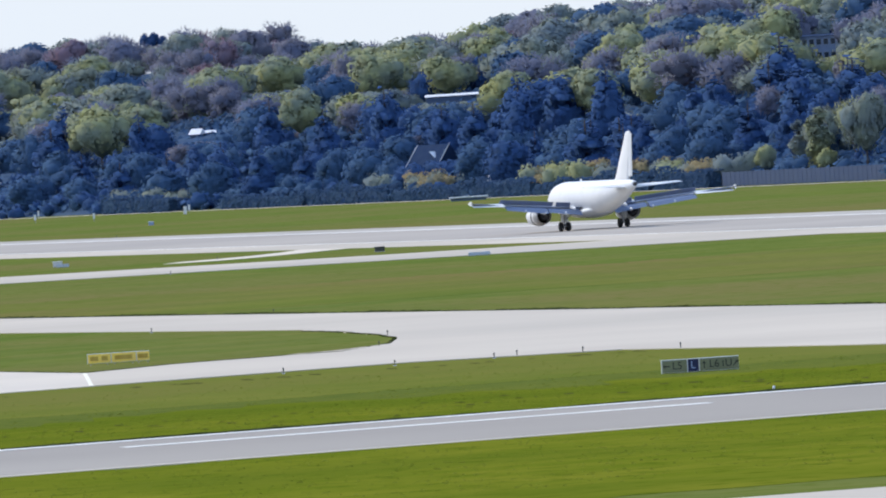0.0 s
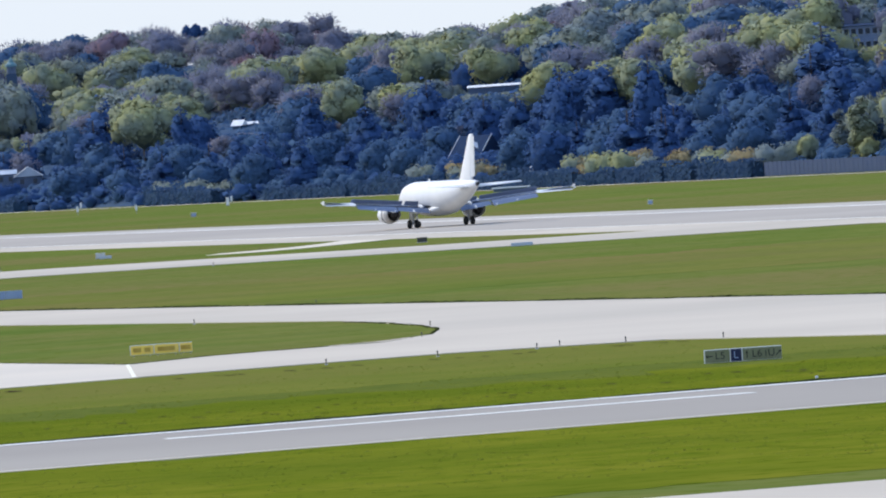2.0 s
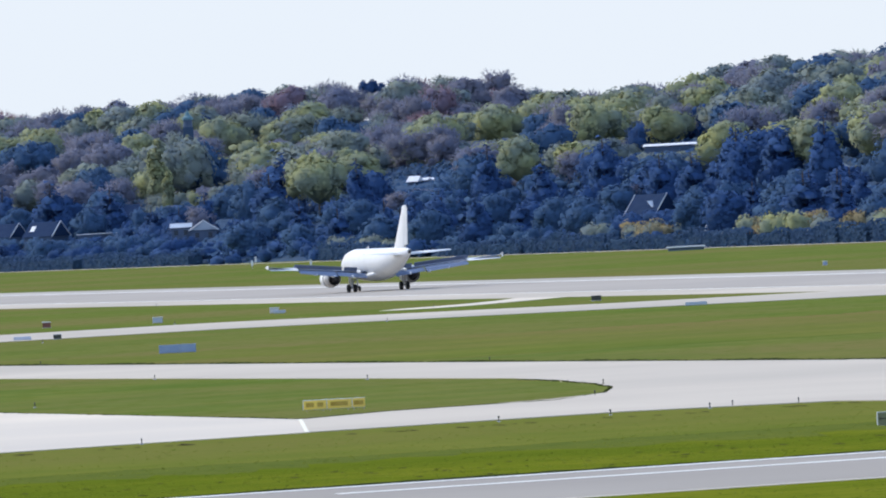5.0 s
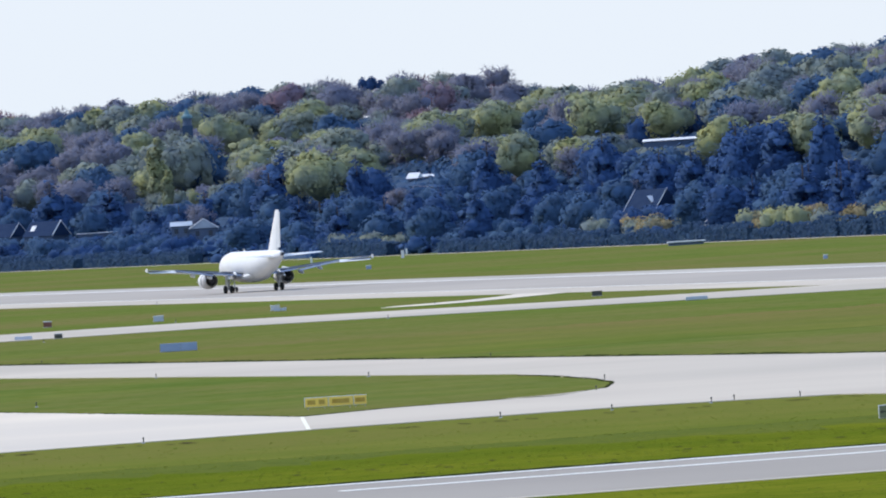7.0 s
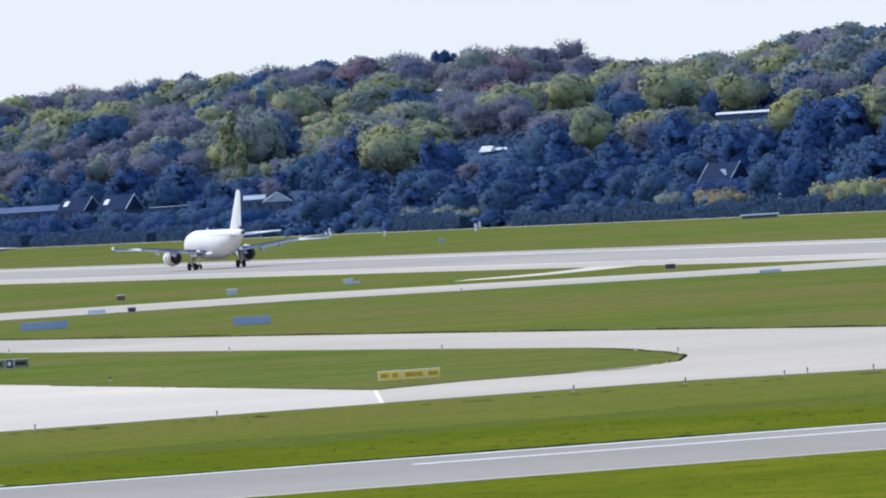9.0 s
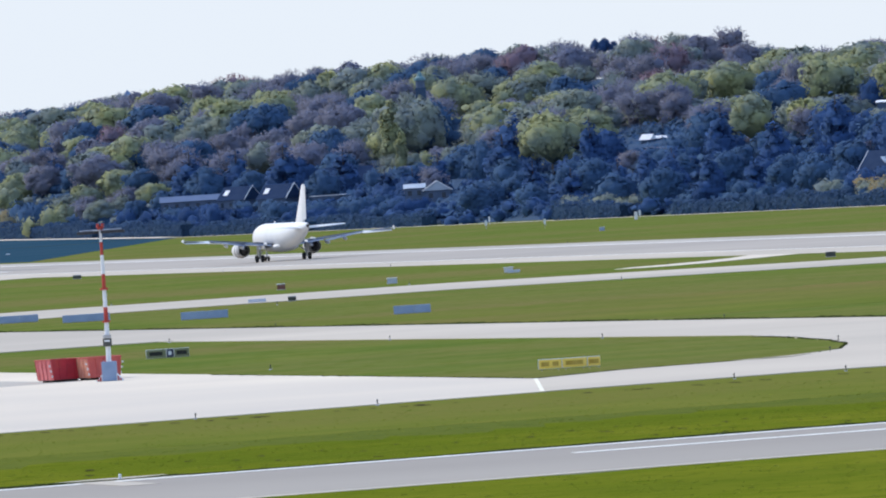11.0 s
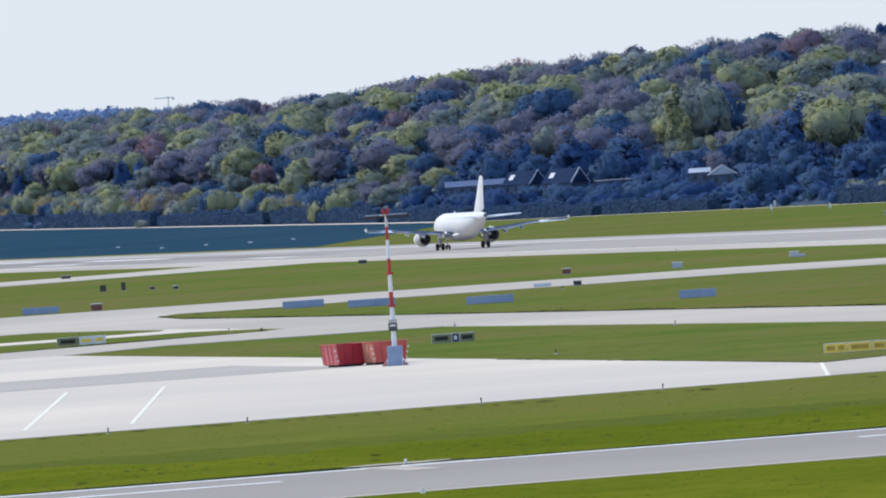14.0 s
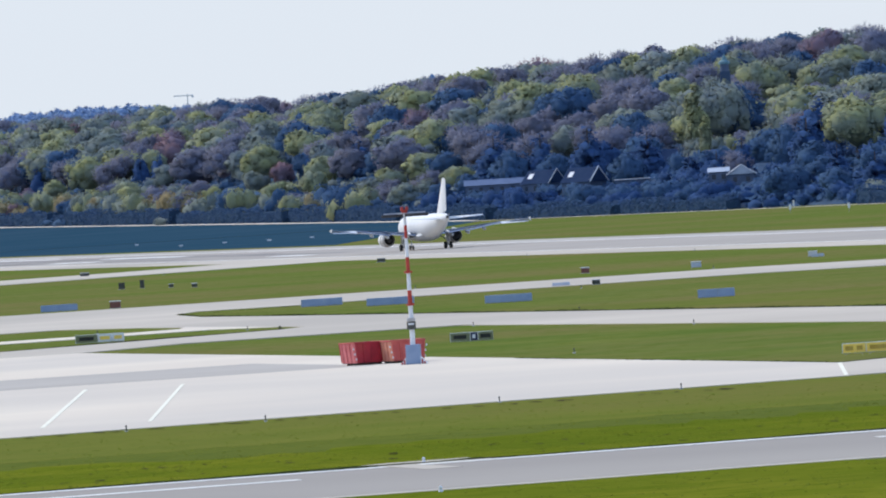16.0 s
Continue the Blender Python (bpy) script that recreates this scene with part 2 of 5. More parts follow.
def rod(bm, a, b, ra, rb=None, seg=12):
    a, b = Vector(a), Vector(b)
    d = b - a
    m = Matrix.Translation((a + b) / 2) @ d.to_track_quat("Z", "Y").to_matrix().to_4x4()
    bmesh.ops.create_cone(bm, cap_ends=True, segments=seg, radius1=ra, radius2=ra if rb is None else rb, depth=d.length, matrix=m)
    return bm


def loft(bm, rings, close_ends=True):
    """Skin between rings of equally many points."""
    vs = [[bm.verts.new(p) for p in r] for r in rings]
    k = len(vs[0])
    for a, b in zip(vs, vs[1:]):
        for i in range(k):
            bm.faces.new((a[i], a[(i + 1) % k], b[(i + 1) % k], b[i]))
    if close_ends:
        bm.faces.new(vs[0][::-1])
        bm.faces.new(vs[-1])
    bmesh.ops.recalc_face_normals(bm, faces=bm.faces)
    return bm


def mesh_np(name, verts, tris, mat, normals=None):
    me = bpy.data.meshes.new(name)
    me.vertices.add(len(verts))
    me.vertices.foreach_set("co", np.asarray(verts, np.float32).ravel())
    me.loops.add(len(tris) * 3)
    me.loops.foreach_set("vertex_index", np.asarray(tris, np.int32).ravel())
    me.polygons.add(len(tris))
    me.polygons.foreach_set("loop_start", np.arange(0, len(tris) * 3, 3, dtype=np.int32))
    me.update(calc_edges=True)
    me.validate()
    me.polygons.foreach_set("use_smooth", np.ones(len(me.polygons), bool))
    if normals is not None:
        # leaves share the rounding of the crown that they make up
        me.normals_split_custom_set_from_vertices(np.asarray(normals, np.float32))
    me.materials.append(mat)
    return me


def thing(name, label, category, m=None, group="", kind=""):
    ob = new(name)
    ob.matrix_basis = m or Matrix()
    return tagged(ob, label, category, group, kind)


# ---- the land ----
def ridge_x(y):
    return 430 - (y - 2460) * 0.075


def land(x, y):
    """Height of the ground: a flat airfield, a slow rise far down the field, and a wooded hill beyond x = 212."""
    rise = np.clip(y - 2700, 0, 2500) * 0.0065 * np.clip((x - 42) / 150, 0, 1)
    top = np.interp(y, [1500, 2200, 2470, 2600, 2650, 2695, 2743, 2780, 2825, 2870, 2950, 2995, 3050, 3110, 3190, 3260, 3356, 3540, 3650, 3704, 3800, 3925, 5000],
                    [31, 31, 28.6, 25.4, 23.4, 20.6, 18.2, 21, 26.5, 31, 31.6, 29.4, 30, 31.6, 29.6, 27.2, 24.4, 25.6, 26.2, 23, 25.4, 26, 20])
    u = np.clip((x - 214) / (ridge_x(y) - 214), 0, 1)
    hill = top * (1 - (1 - u) ** 2.2)
    return np.maximum(rise * np.clip((330 - x) / 110, 0, 1), 0) + hill


def ground_sheet():
    xs = np.unique(np.concatenate([np.linspace(-6000, -800, 14), np.linspace(-800, 36, 30), np.linspace(36, 600, 80), np.linspace(600, 5000, 20)]))
    ys = np.unique(np.concatenate([np.linspace(-5000, 0, 12), np.linspace(0, 1500, 30), np.linspace(1500, 4300, 90), np.linspace(4300, 8000, 12)]))
    X, Y = np.meshgrid(xs, ys)
    V = np.stack([X, Y, land(X, Y)], -1).reshape(-1, 3)
    nx, ny = len(xs), len(ys)
    i = (np.arange(ny - 1)[:, None] * nx + np.arange(nx - 1)).ravel()
    T = np.concatenate([np.stack([i, i + 1, i + nx + 1], 1), np.stack([i, i + nx + 1, i + nx], 1)])
    ob = new("ground", mesh_np("ground", V, T, GRASS))
    return tagged(ob, "wide mown airfield grass, yellow-green with duller patches", "grass", kind="structure")


ground_sheet()


def slab(name, outline, mat, label, z=0.03, category="pavement"):
    """A flat pavement with that outline in plan, its edge going down into the ground."""
    bm = bmesh.new()
    top = [bm.verts.new((x, y, z)) for x, y in outline]
    low = [bm.verts.new((x, y, -0.3)) for x, y in outline]
    bm.faces.new(top)
    k = len(top)
    for i in range(k):
        bm.faces.new((top[i], top[(i + 1) % k], low[(i + 1) % k], low[i]))
    bmesh.ops.recalc_face_normals(bm, faces=bm.faces)
    bmesh.ops.triangulate(bm, faces=[f for f in bm.faces if len(f.verts) > 4])
    return tagged(part(name, bm, mat), label, category, kind="structure")


def strip(name, x0, x1, y0, y1, mat, label, z=0.03, category="pavement"):
    return slab(name, [(x0, y0), (x1, y0), (x1, y1), (x0, y1)], mat, label, z, category)


strip("runway", -23, 23, 530, 4200, RUNWAY, "worn grey asphalt runway with rubber streaks", 0.05, "runway")
strip("runway_shoulder_east", 23.0, 37.5, 530, 4200, LANE, "grey paved runway shoulder", 0.04)
strip("runway_shoulder_west", -39, -23.0, 530, 4200, TAXI_GREY, "light grey paved runway shoulder", 0.04)


def skew(x):
    """The cross runway and the growth beside it lie a little askew to the rest of the field."""
    return 0.12 * (x + 290)


def askew(x0, x1, y0, y1):
    return [(x0, y0 + skew(x0)), (x1, y0 + skew(x1)), (x1, y1 + skew(x1)), (x0, y1 + skew(x0))]


slab("cross_runway", askew(-800, -60, 466, 505.6), ASPHALT, "grey asphalt cross runway between grass", 0.05, "runway")
slab("runway_margin", askew(-800, -60, 464.2, 466), TAXI_GREY, "pale gravel margin of the cross runway", 0.04)


def verge(name, x0, x1, y0, y1, mat, label, seed, z=0.015, tilt=1):
    """A stretch of grass of another growth, its edges wandering."""
    rng = random.Random(seed)
    n = 150
    lower = [(x0 + (x1 - x0) * i / n, y0 + tilt * skew(x0 + (x1 - x0) * i / n) + rng.uniform(-1.2, 1.2)) for i in range(n + 1)]
    upper = [(x1 + (x0 - x1) * i / n, y1 + tilt * skew(x1 + (x0 - x1) * i / n) + 4 * math.sin(i * 0.31 + seed) * math.sin(i * 0.13) + rng.uniform(-4, 4)) for i in range(n + 1)]
    return slab(name, lower + upper, mat, label, z, "grass")


verge("verge_lush", -420, -150, 500, 548, LUSH, "lush bright green grass beside the cross runway", 1)
verge("verge_dull", -420, -150, 540, 574, DULL, "dull darker band of grass", 5, 0.009)
verge("verge_near", -420, -150, 385, 468, LUSH, "lush bright green grass beside the cross runway", 2)
verge("verge_dry", -420, -150, 564, 648, DRY, "drier yellowish mown grass", 3)
verge("verge_far", -181, -42, 880, 1010, MEADOW, "mown olive grass with faint duller patches", 4, tilt=0)
strip("near_pavement", -1500, -60, 330, 374, TAXI_GREY, "light grey paved strip in the grass", 0.04)
slab("parallel_taxiway", [(-170, -500), (-170.5, 640), (-175, 752), (-178, 870), (-186, 1080), (-190, 1290), (-209, 1290), (-203.5, 1035), (-198.5, 815), (-193, 560), (-193, -500)], TAXI_GREY, "pale grey parallel taxiway", 0.04, "taxiway")
slab("crossing_taxiway", [(-700, 1095), (-207, 1090), (-203, 1055), (-185.5, 1055), (-187, 1118), (-183, 1152), (-177, 1170), (-166, 1166), (-150, 1176), (-114, 1178), (-72, 1147), (-30, 1116), (-30, 1192), (-63, 1206), (-98, 1243), (-181, 1250), (-700, 1295)], TAXI_GREY, "pale grey taxiway crossing to the runway", 0.045, "taxiway")
slab("rapid_exit", [(-72, 1266), (-66, 1264), (-59.5, 1270), (-53, 1280), (-46, 1291), (-30, 1318), (-30, 1340), (-37, 1329), (-47, 1305), (-55, 1290), (-62, 1281), (-67.5, 1276)], CONCRETE, "thin pale paved exit beside the runway", 0.035, "taxiway")
slab("far_exit", [(-700, 1600), (-99, 1690), (-30, 1740), (-30, 1830), (-45, 1812), (-64, 1788), (-99, 1770), (-700, 1690)], TAXI_GREY, "pale taxiway leaving the runway far off", 0.045, "taxiway")
slab("apron", [(-900, 612), (-300, 619), (-249, 630), (-239.5, 668), (-238, 760), (-237, 930), (-900, 960)], CONCRETE, "wide bright concrete apron", 0.055, "apron")
slab("apron_link", [(-249, 630.5), (-229, 634), (-218, 627.5), (-214, 597), (-205, 560), (-170, 560), (-170.5, 640), (-175.2, 760), (-198, 766), (-199.8, 751), (-203, 729), (-207, 711), (-212.5, 694), (-219, 684), (-226, 679), (-232, 676), (-239.5, 668)], TAXI_GREY, "grey taxiway joining the apron and the parallel taxiway", 0.06, "taxiway")
slab("cross_link", [(-900, 925), (-236, 925), (-225, 940), (-200, 938), (-200.5, 1000), (-207, 985), (-236, 962), (-900, 955)], TAXI_GREY, "pale taxiway leading from the apron", 0.065, "taxiway")
slab("narrow_link", [(-900, 1014), (-225, 1013), (-207, 1017), (-203, 1006), (-203, 1048), (-206, 1036), (-213, 1031), (-225, 1030), (-900, 1034)], CONCRETE, "narrow pale paved link between grass islands", 0.05, "taxiway")
strip("apron_lane", -620, -246, 770, 812, LANE, "darker grey lane across the apron", 0.06)
slab("grass_field", [(46.5, 2130), (205, 2690), (205, 2700), (46.5, 2700)], SHADED_FIELD, "field beyond the runway, shade painted into its blue-green", 0.02, "field")


def dark_slope():
    """The same field, shade painted into its colour, where the land begins to rise."""
    xs, ys = np.linspace(46.5, 202.8, 14), np.linspace(2700, 4300, 60)
    X, Y = np.meshgrid(xs, ys)
    V = np.stack([X, Y, land(X, Y) + 0.06], -1).reshape(-1, 3)
    nx, ny = len(xs), len(ys)
    i = (np.arange(ny - 1)[:, None] * nx + np.arange(nx - 1)).ravel()
    T = np.concatenate([np.stack([i, i + 1, i + nx + 1], 1), np.stack([i, i + nx + 1, i + nx], 1)])
    tagged(new("dark_slope", mesh_np("dark_slope", V, T, SHADED_FIELD)), "field rising to the wood, shade painted into its blue-green", "field", kind="structure")


dark_slope()


def wood_floor():
    """Undergrowth and leaf litter that cover the slope under the trees, rough with low growth."""
    rng = np.random.default_rng(2)
    xs, ys = np.arange(212, 620, 5.0), np.arange(1600, 4260, 9.0)
    X, Y = np.meshgrid(xs, ys)
    Z = land(X, Y) + 0.1 + rng.uniform(0, 2.4, X.shape) * (X > 213)
    V = np.stack([X + rng.uniform(-1.5, 1.5, X.shape) * (X > 213), Y, Z], -1).reshape(-1, 3)
    nx, ny = len(xs), len(ys)
    i = (np.arange(ny - 1)[:, None] * nx + np.arange(nx - 1)).ravel()
    T = np.concatenate([np.stack([i, i + 1, i + nx + 1], 1), np.stack([i, i + nx + 1, i + nx], 1)])
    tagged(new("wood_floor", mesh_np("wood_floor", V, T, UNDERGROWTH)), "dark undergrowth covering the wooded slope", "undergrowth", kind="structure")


wood_floor()


def ground_cover():
    """Low leafy growth that hides the soil of the lower slope."""
    rng = np.random.default_rng(8)
    n = 45000
    x, y = 213 + 95 * rng.random(n) ** 1.3, rng.uniform(1750, 3400, n)
    p = np.stack([x, y, land(x, y) + rng.uniform(0.6, 2.6, n)], 1)
    up = rng.normal(scale=0.35, size=(n, 3)) + (-0.55, -0.25, 0.8)
    up /= np.linalg.norm(up, axis=1)[:, None]
    a = np.cross(up, rng.normal(size=(n, 3)))
    a /= np.linalg.norm(a, axis=1)[:, None]
    b = np.cross(up, a)
    V = np.stack([p + a * .8, p - a * .4 + b * .7, p - a * .4 - b * .7], 1).reshape(-1, 3)
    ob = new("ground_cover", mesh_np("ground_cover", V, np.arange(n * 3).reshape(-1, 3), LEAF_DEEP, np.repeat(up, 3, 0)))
    tagged(ob, "low dark leafy growth covering the lower slope", "undergrowth", kind="stuff")


ground_cover()


def grass_tufts(name, x0, x1, y0, y1, count, tall, seed, label):
    """Low uneven tufts of grass standing on a stretch of verge: two leaning blades each."""
    rng = np.random.default_rng(seed)
    x, y = rng.uniform(x0, x1, count), rng.uniform(y0, y1, count)
    y += skew(x)
    clump = 0.5 + 0.5 * np.sin(x * 0.9 + 3 * np.sin(y * 0.07)) * np.sin(y * 0.21 + x * 0.13)
    h = tall * (0.45 + 0.55 * clump) * rng.uniform(0.5, 1.3, count)
    a, w = rng.uniform(0, 6.283, count), rng.uniform(0.08, 0.2, count)
    dx, dy = np.cos(a) * w, np.sin(a) * w
    lx, ly = rng.normal(0, 0.5, count) * h, rng.normal(0, 0.5, count) * h
    z = np.full(count, 0.01)
    P = np.stack([np.stack([x - dx, y - dy, z], 1), np.stack([x + dx, y + dy, z], 1), np.stack([x + lx - dx * .3, y + ly - dy * .3, z + h], 1),
                  np.stack([x - dy, y + dx, z], 1), np.stack([x + dy, y - dx, z], 1), np.stack([x - lx + dy * .2, y - ly, z + h * .8], 1)], 1).reshape(-1, 3)
    ob = new(name, mesh_np(name, P, np.arange(count * 6).reshape(-1, 3), BLADES))
    return tagged(ob, label, "grass", kind="stuff")


grass_tufts("grass_tufts", -326, -210, 506.4, 546, 6000, 0.042, 31, "low green grass tufts beside the cross runway")
grass_tufts("grass_tufts", -326, -222, 550, 606, 2500, 0.035, 32, "low yellowish grass tufts below the apron")
grass_tufts("grass_tufts", -345, -255, 400, 462.5, 4000, 0.04, 33, "low green grass tufts on the near verge")


# ---- the airliner: x to its right, y ahead, z up, its main wheels' contact at the origin ----
def ellipse(y, cx, cz, rx, rz, k=28):
    return [(cx + rx * math.cos(2 * math.pi * i / k), y, cz + rz * math.sin(2 * math.pi * i / k)) for i in range(k)]


def foil(x, z, lead, trail, thick, n=7):
    """A wing section at x: leading and trailing edge along y, upper and lower skin."""
    c = lead - trail
    up, lo = [], []
    for i in range(n + 1):
        u = i / n
        t = thick * (2.97 * math.sqrt(u) - 1.26 * u - 3.5 * u * u + 2.84 * u ** 3 - 1.015 * u ** 4) / 1.0
        up.append((x, lead - u * c, z + t * 0.6))
        lo.append((x, lead - u * c, z - t * 0.4))
    return up + lo[::-1][1:-1]


SPOILERS, FLAPS = [], []


def build_airliner():
    jet = thing("airliner", "white twin-jet airliner rolling out on the runway with spoilers raised", "airliner")
    # fuselage: y, centre height, half width, half height
    sec = [(16.1, 3.35, 0.05, 0.05), (15.8, 3.38, 0.5, 0.45), (15.0, 3.5, 1.0, 0.95), (13.8, 3.68, 1.5, 1.48), (12.2, 3.82, 1.85, 1.9), (10.5, 3.88, 1.975, 2.05),
           (4, 3.88, 1.975, 2.07), (-3.5, 3.88, 1.975, 2.07), (-6.0, 3.98, 1.93, 1.98), (-8.5, 4.2, 1.75, 1.76), (-11, 4.5, 1.42, 1.46), (-13.5, 4.84, 1.0, 1.1), (-15.5, 5.1, 0.66, 0.78), (-17.0, 5.28, 0.4, 0.5), (-17.55, 5.34, 0.3, 0.36)]
    hull = part("fuselage", loft(bmesh.new(), [ellipse(y, 0, z, a, b) for y, z, a, b in sec]), AIR_WHITE, jet, "glossy white fuselage", True)
    bm = bmesh.new()
    rod(bm, (0, -17.5, 5.34), (0, -17.85, 5.37), 0.29, 0.2, 16)
    part("exhaust_cone", bm, DARK_METAL, hull, "dark tail exhaust")
    bm = bmesh.new()
    box(bm, -0.05, 0.05, 4.0, 4.5, 5.9, 6.25)
    part("antenna", bm, AIR_WHITE, hull)
    rings = [ellipse(y, 0, z, a, b, 24) for y, z, a, b in [(7.5, 2.5, 0.6, 0.3), (6.0, 2.3, 1.7, 0.55), (3.5, 2.15, 2.15, 0.7), (0, 2.1, 2.2, 0.72), (-2.2, 2.2, 2.05, 0.66), (-4.0, 2.5, 1.5, 0.5), (-5.0, 2.75, 0.7, 0.3)]]
    part("belly_fairing", loft(bmesh.new(), rings), AIR_WHITE, jet, "white wing root fairing", True)
    for s in (-1, 1):
        plan = [(1.6, 2.72, 6.2, -0.9, 0.42), (6.4, 3.1, 2.9, -1.1, 0.30), (11.5, 3.58, 0.0, -2.6, 0.19), (16.9, 4.12, -3.1, -4.55, 0.09)]
        wing = part("wing", loft(bmesh.new(), [foil(s * x, z, a, b, t) for x, z, a, b, t in plan]), AIR_SHADE_GREY, jet, "grey swept wing", True)
        # outer trailing edge and tip: bright aileron
        bm = loft(bmesh.new(), [foil(s * 12.3, 3.64, -2.0, -3.55, 0.10), foil(s * 16.7, 4.10, -3.5, -4.85, 0.07)])
        bmesh.ops.rotate(bm, verts=bm.verts, cent=(s * 14.5, -3.0, 3.9), matrix=Matrix.Rotation(radians(14), 3, "X"))
        part("aileron", bm, AIR_WHITE, wing, "white aileron")
        bm = bmesh.new()
        for up in (1, -1):
            loft(bm, [[(x, -3.3, 4.12), (x, -4.7, 4.1), (x, -4.85, 4.1 + .26 * up), (x, -4.5, 4.1 + .28 * up)] for x in (s * 16.9, s * 17.02)])
        part("wingtip_fence", bm, AIR_WHITE, wing, "white wingtip fence")
        # slats ahead of the leading edge
        bm = loft(bmesh.new(), [foil(s * 2.6, 2.55, 6.0, 5.0, 0.13), foil(s * 6.2, 2.9, 3.55, 2.7, 0.12), foil(s * 16.2, 3.9, -2.3, -2.8, 0.07)])
        part("slat", bm, AIR_WHITE, wing, "white leading edge slat")
        # lowered flaps, inner and outer
        for x0, x1, z0, z1, y0, y1 in ((2.1, 6.3, 2.45, 2.85, -1.0, -1.25), (6.5, 12.2, 2.9, 3.45, -1.3, -2.85)):
            bm = loft(bmesh.new(), [[(s * x0, y0 + .25, z0 + .15), (s * x0, y0 - .7, z0 - .1), (s * x0, y0 - 1.45, z0 - .62), (s * x0, y0 - .5, z0 - .28)],
                                    [(s * x1, y1 + .2, z1 + .12), (s * x1, y1 - .5, z1 - .08), (s * x1, y1 - 1.05, z1 - .45), (s * x1, y1 - .4, z1 - .2)]])
            FLAPS.append((part("flap", bm, AIR_SHADE_GREY, wing, "lowered grey flap"), (0, (y0 + y1) / 2 + .2, (z0 + z1) / 2 + .1)))
        # raised spoilers, five a side
        for i in range(5):
            x0 = 3.1 + i * 1.85 + (0.35 if i else 0)
            x1 = x0 + 1.83
            za, zb = 2.80 + (x0 - 1.6) * 0.092, 2.80 + (x1 - 1.6) * 0.092
            ya, yb = -0.15 - max(0, x0 - 6.4) * 0.29, -0.15 - max(0, x1 - 6.4) * 0.29
            a, b = Vector((s * x0, ya, za)), Vector((s * x1, yb, zb))
            if s < 0:
                a, b = b, a
            mid, run = (a + b) / 2, b - a
            half = run.length / 2
            hinge = (*mid, -math.degrees(math.asin(run.z / run.length)), math.degrees(math.atan2(run.y, run.x)))
            ends = [[(x, q, r) for q, r in ((0, 0), (0, .05), (-.68, .03), (-.68, 0))] for x in (-half, half)]
            panel = part("spoiler", loft(bmesh.new(), ends), SPOILER, wing, "raised grey spoiler panel")
            SPOILERS.append((panel, hinge))
        # canoe fairings of the flap tracks
        for x, z, y, size in ((6.9, 2.55, -1.4, 1.0), (9.6, 2.95, -2.0, 0.9), (4.2, 2.3, -1.3, 0.9), (3.3, 2.85, -2.3, 0.75)):
            rings = [ellipse(y + dy * size, s * x, z - 0.13 * abs(dy) * (dy < 0), r * 0.7 * size, r * size, 12) for dy, r in ((1.7, .03), (1.0, .22), (0, .30), (-.8, .26), (-1.5, .04))]
            part("flap_track_fairing", loft(bmesh.new(), rings), AIR_WHITE, wing, "white flap track fairing", True)
        # engine
        ex, ez = s * 5.75, 1.98
        prof = [(6.3, 0.93), (6.15, 1.03), (5.6, 1.12), (4.4, 1.18), (3.0, 1.10), (1.9, 0.90)]
        inner = [(1.95, 0.84), (3.2, 0.9), (5.6, 0.92), (6.2, 0.90)]
        bm = loft(bmesh.new(), [ellipse(y, ex, ez, r, r, 26) for y, r in prof + inner], False)
        nac = part("engine_nacelle", bm, AIR_WHITE, jet, "white engine nacelle", True)
        ring = [(3.95, 1.172), (3.95, 1.195), (3.70, 1.185), (3.70, 1.160)]
        part("reverser_gap", loft(bmesh.new(), [ellipse(y, ex, ez, r, r, 26) for y, r in ring], False), DARK_METAL, nac, "dark gap behind the thrust reverser sleeve")
        ring = [(3.05, 1.118), (3.05, 1.128), (2.3, 1.012), (1.88, 0.915), (1.88, 0.89)]
        part("nozzle_lip", loft(bmesh.new(), [ellipse(y, ex, ez, r, r, 26) for y, r in ring], False), METAL, nac, "grey metal nozzle lip", True)
        bm = bmesh.new()
        rod(bm, (ex, 3.1, ez), (ex, 3.2, ez), 0.88, seg=24)
        part("bypass_duct", bm, DARK_METAL, nac, "dark bypass duct")
        bm = rod(bmesh.new(), (ex, 3.1, ez), (ex, 1.2, ez), 0.62, 0.44, 20)
        rod(bm, (ex, 1.2, ez), (ex, 0.5, ez), 0.32, 0.05, 16)
        part("exhaust_nozzle", bm, DARK_METAL, nac, "dark engine exhaust core")
        bm = bmesh.new()
        rod(bm, (ex, 5.7, ez), (ex, 5.75, ez), 0.91, seg=24)
        part("fan", bm, DARK_METAL, nac)
        bm = loft(bmesh.new(), [[(ex - .14, 4.9, ez + 1.0), (ex + .14, 4.9, ez + 1.0), (ex + .14, 1.2, ez + .75), (ex - .14, 1.2, ez + .75)],
                                [(ex - .1, 4.6, ez + 1.45), (ex + .1, 4.6, ez + 1.45), (ex + .1, .6, ez + 1.2), (ex - .1, .6, ez + 1.2)]])
        part("engine_pylon", bm, AIR_WHITE, jet, "white engine pylon")
        # tailplane
        bm = loft(bmesh.new(), [foil(s * 0.5, 5.0, -12.4, -15.9, 0.26), foil(s * 6.2, 5.45, -15.5, -17.1, 0.14)])
        bmesh.ops.rotate(bm, verts=bm.verts, cent=(0, -14.5, 5.2), matrix=Matrix.Rotation(radians(5), 3, "X"))
        part("tailplane", bm, AIR_WHITE, jet, "white tailplane", True)
        # main gear
        gear = part("main_gear_leg", rod(rod(bmesh.new(), (s * 3.8, 0, 0.5), (s * 3.55, 0.1, 2.6), 0.15), (s * 3.75, 0, 1.3), (s * 2.4, 0.2, 2.4), 0.09), METAL, jet, "grey main gear strut")
        bm = bmesh.new()
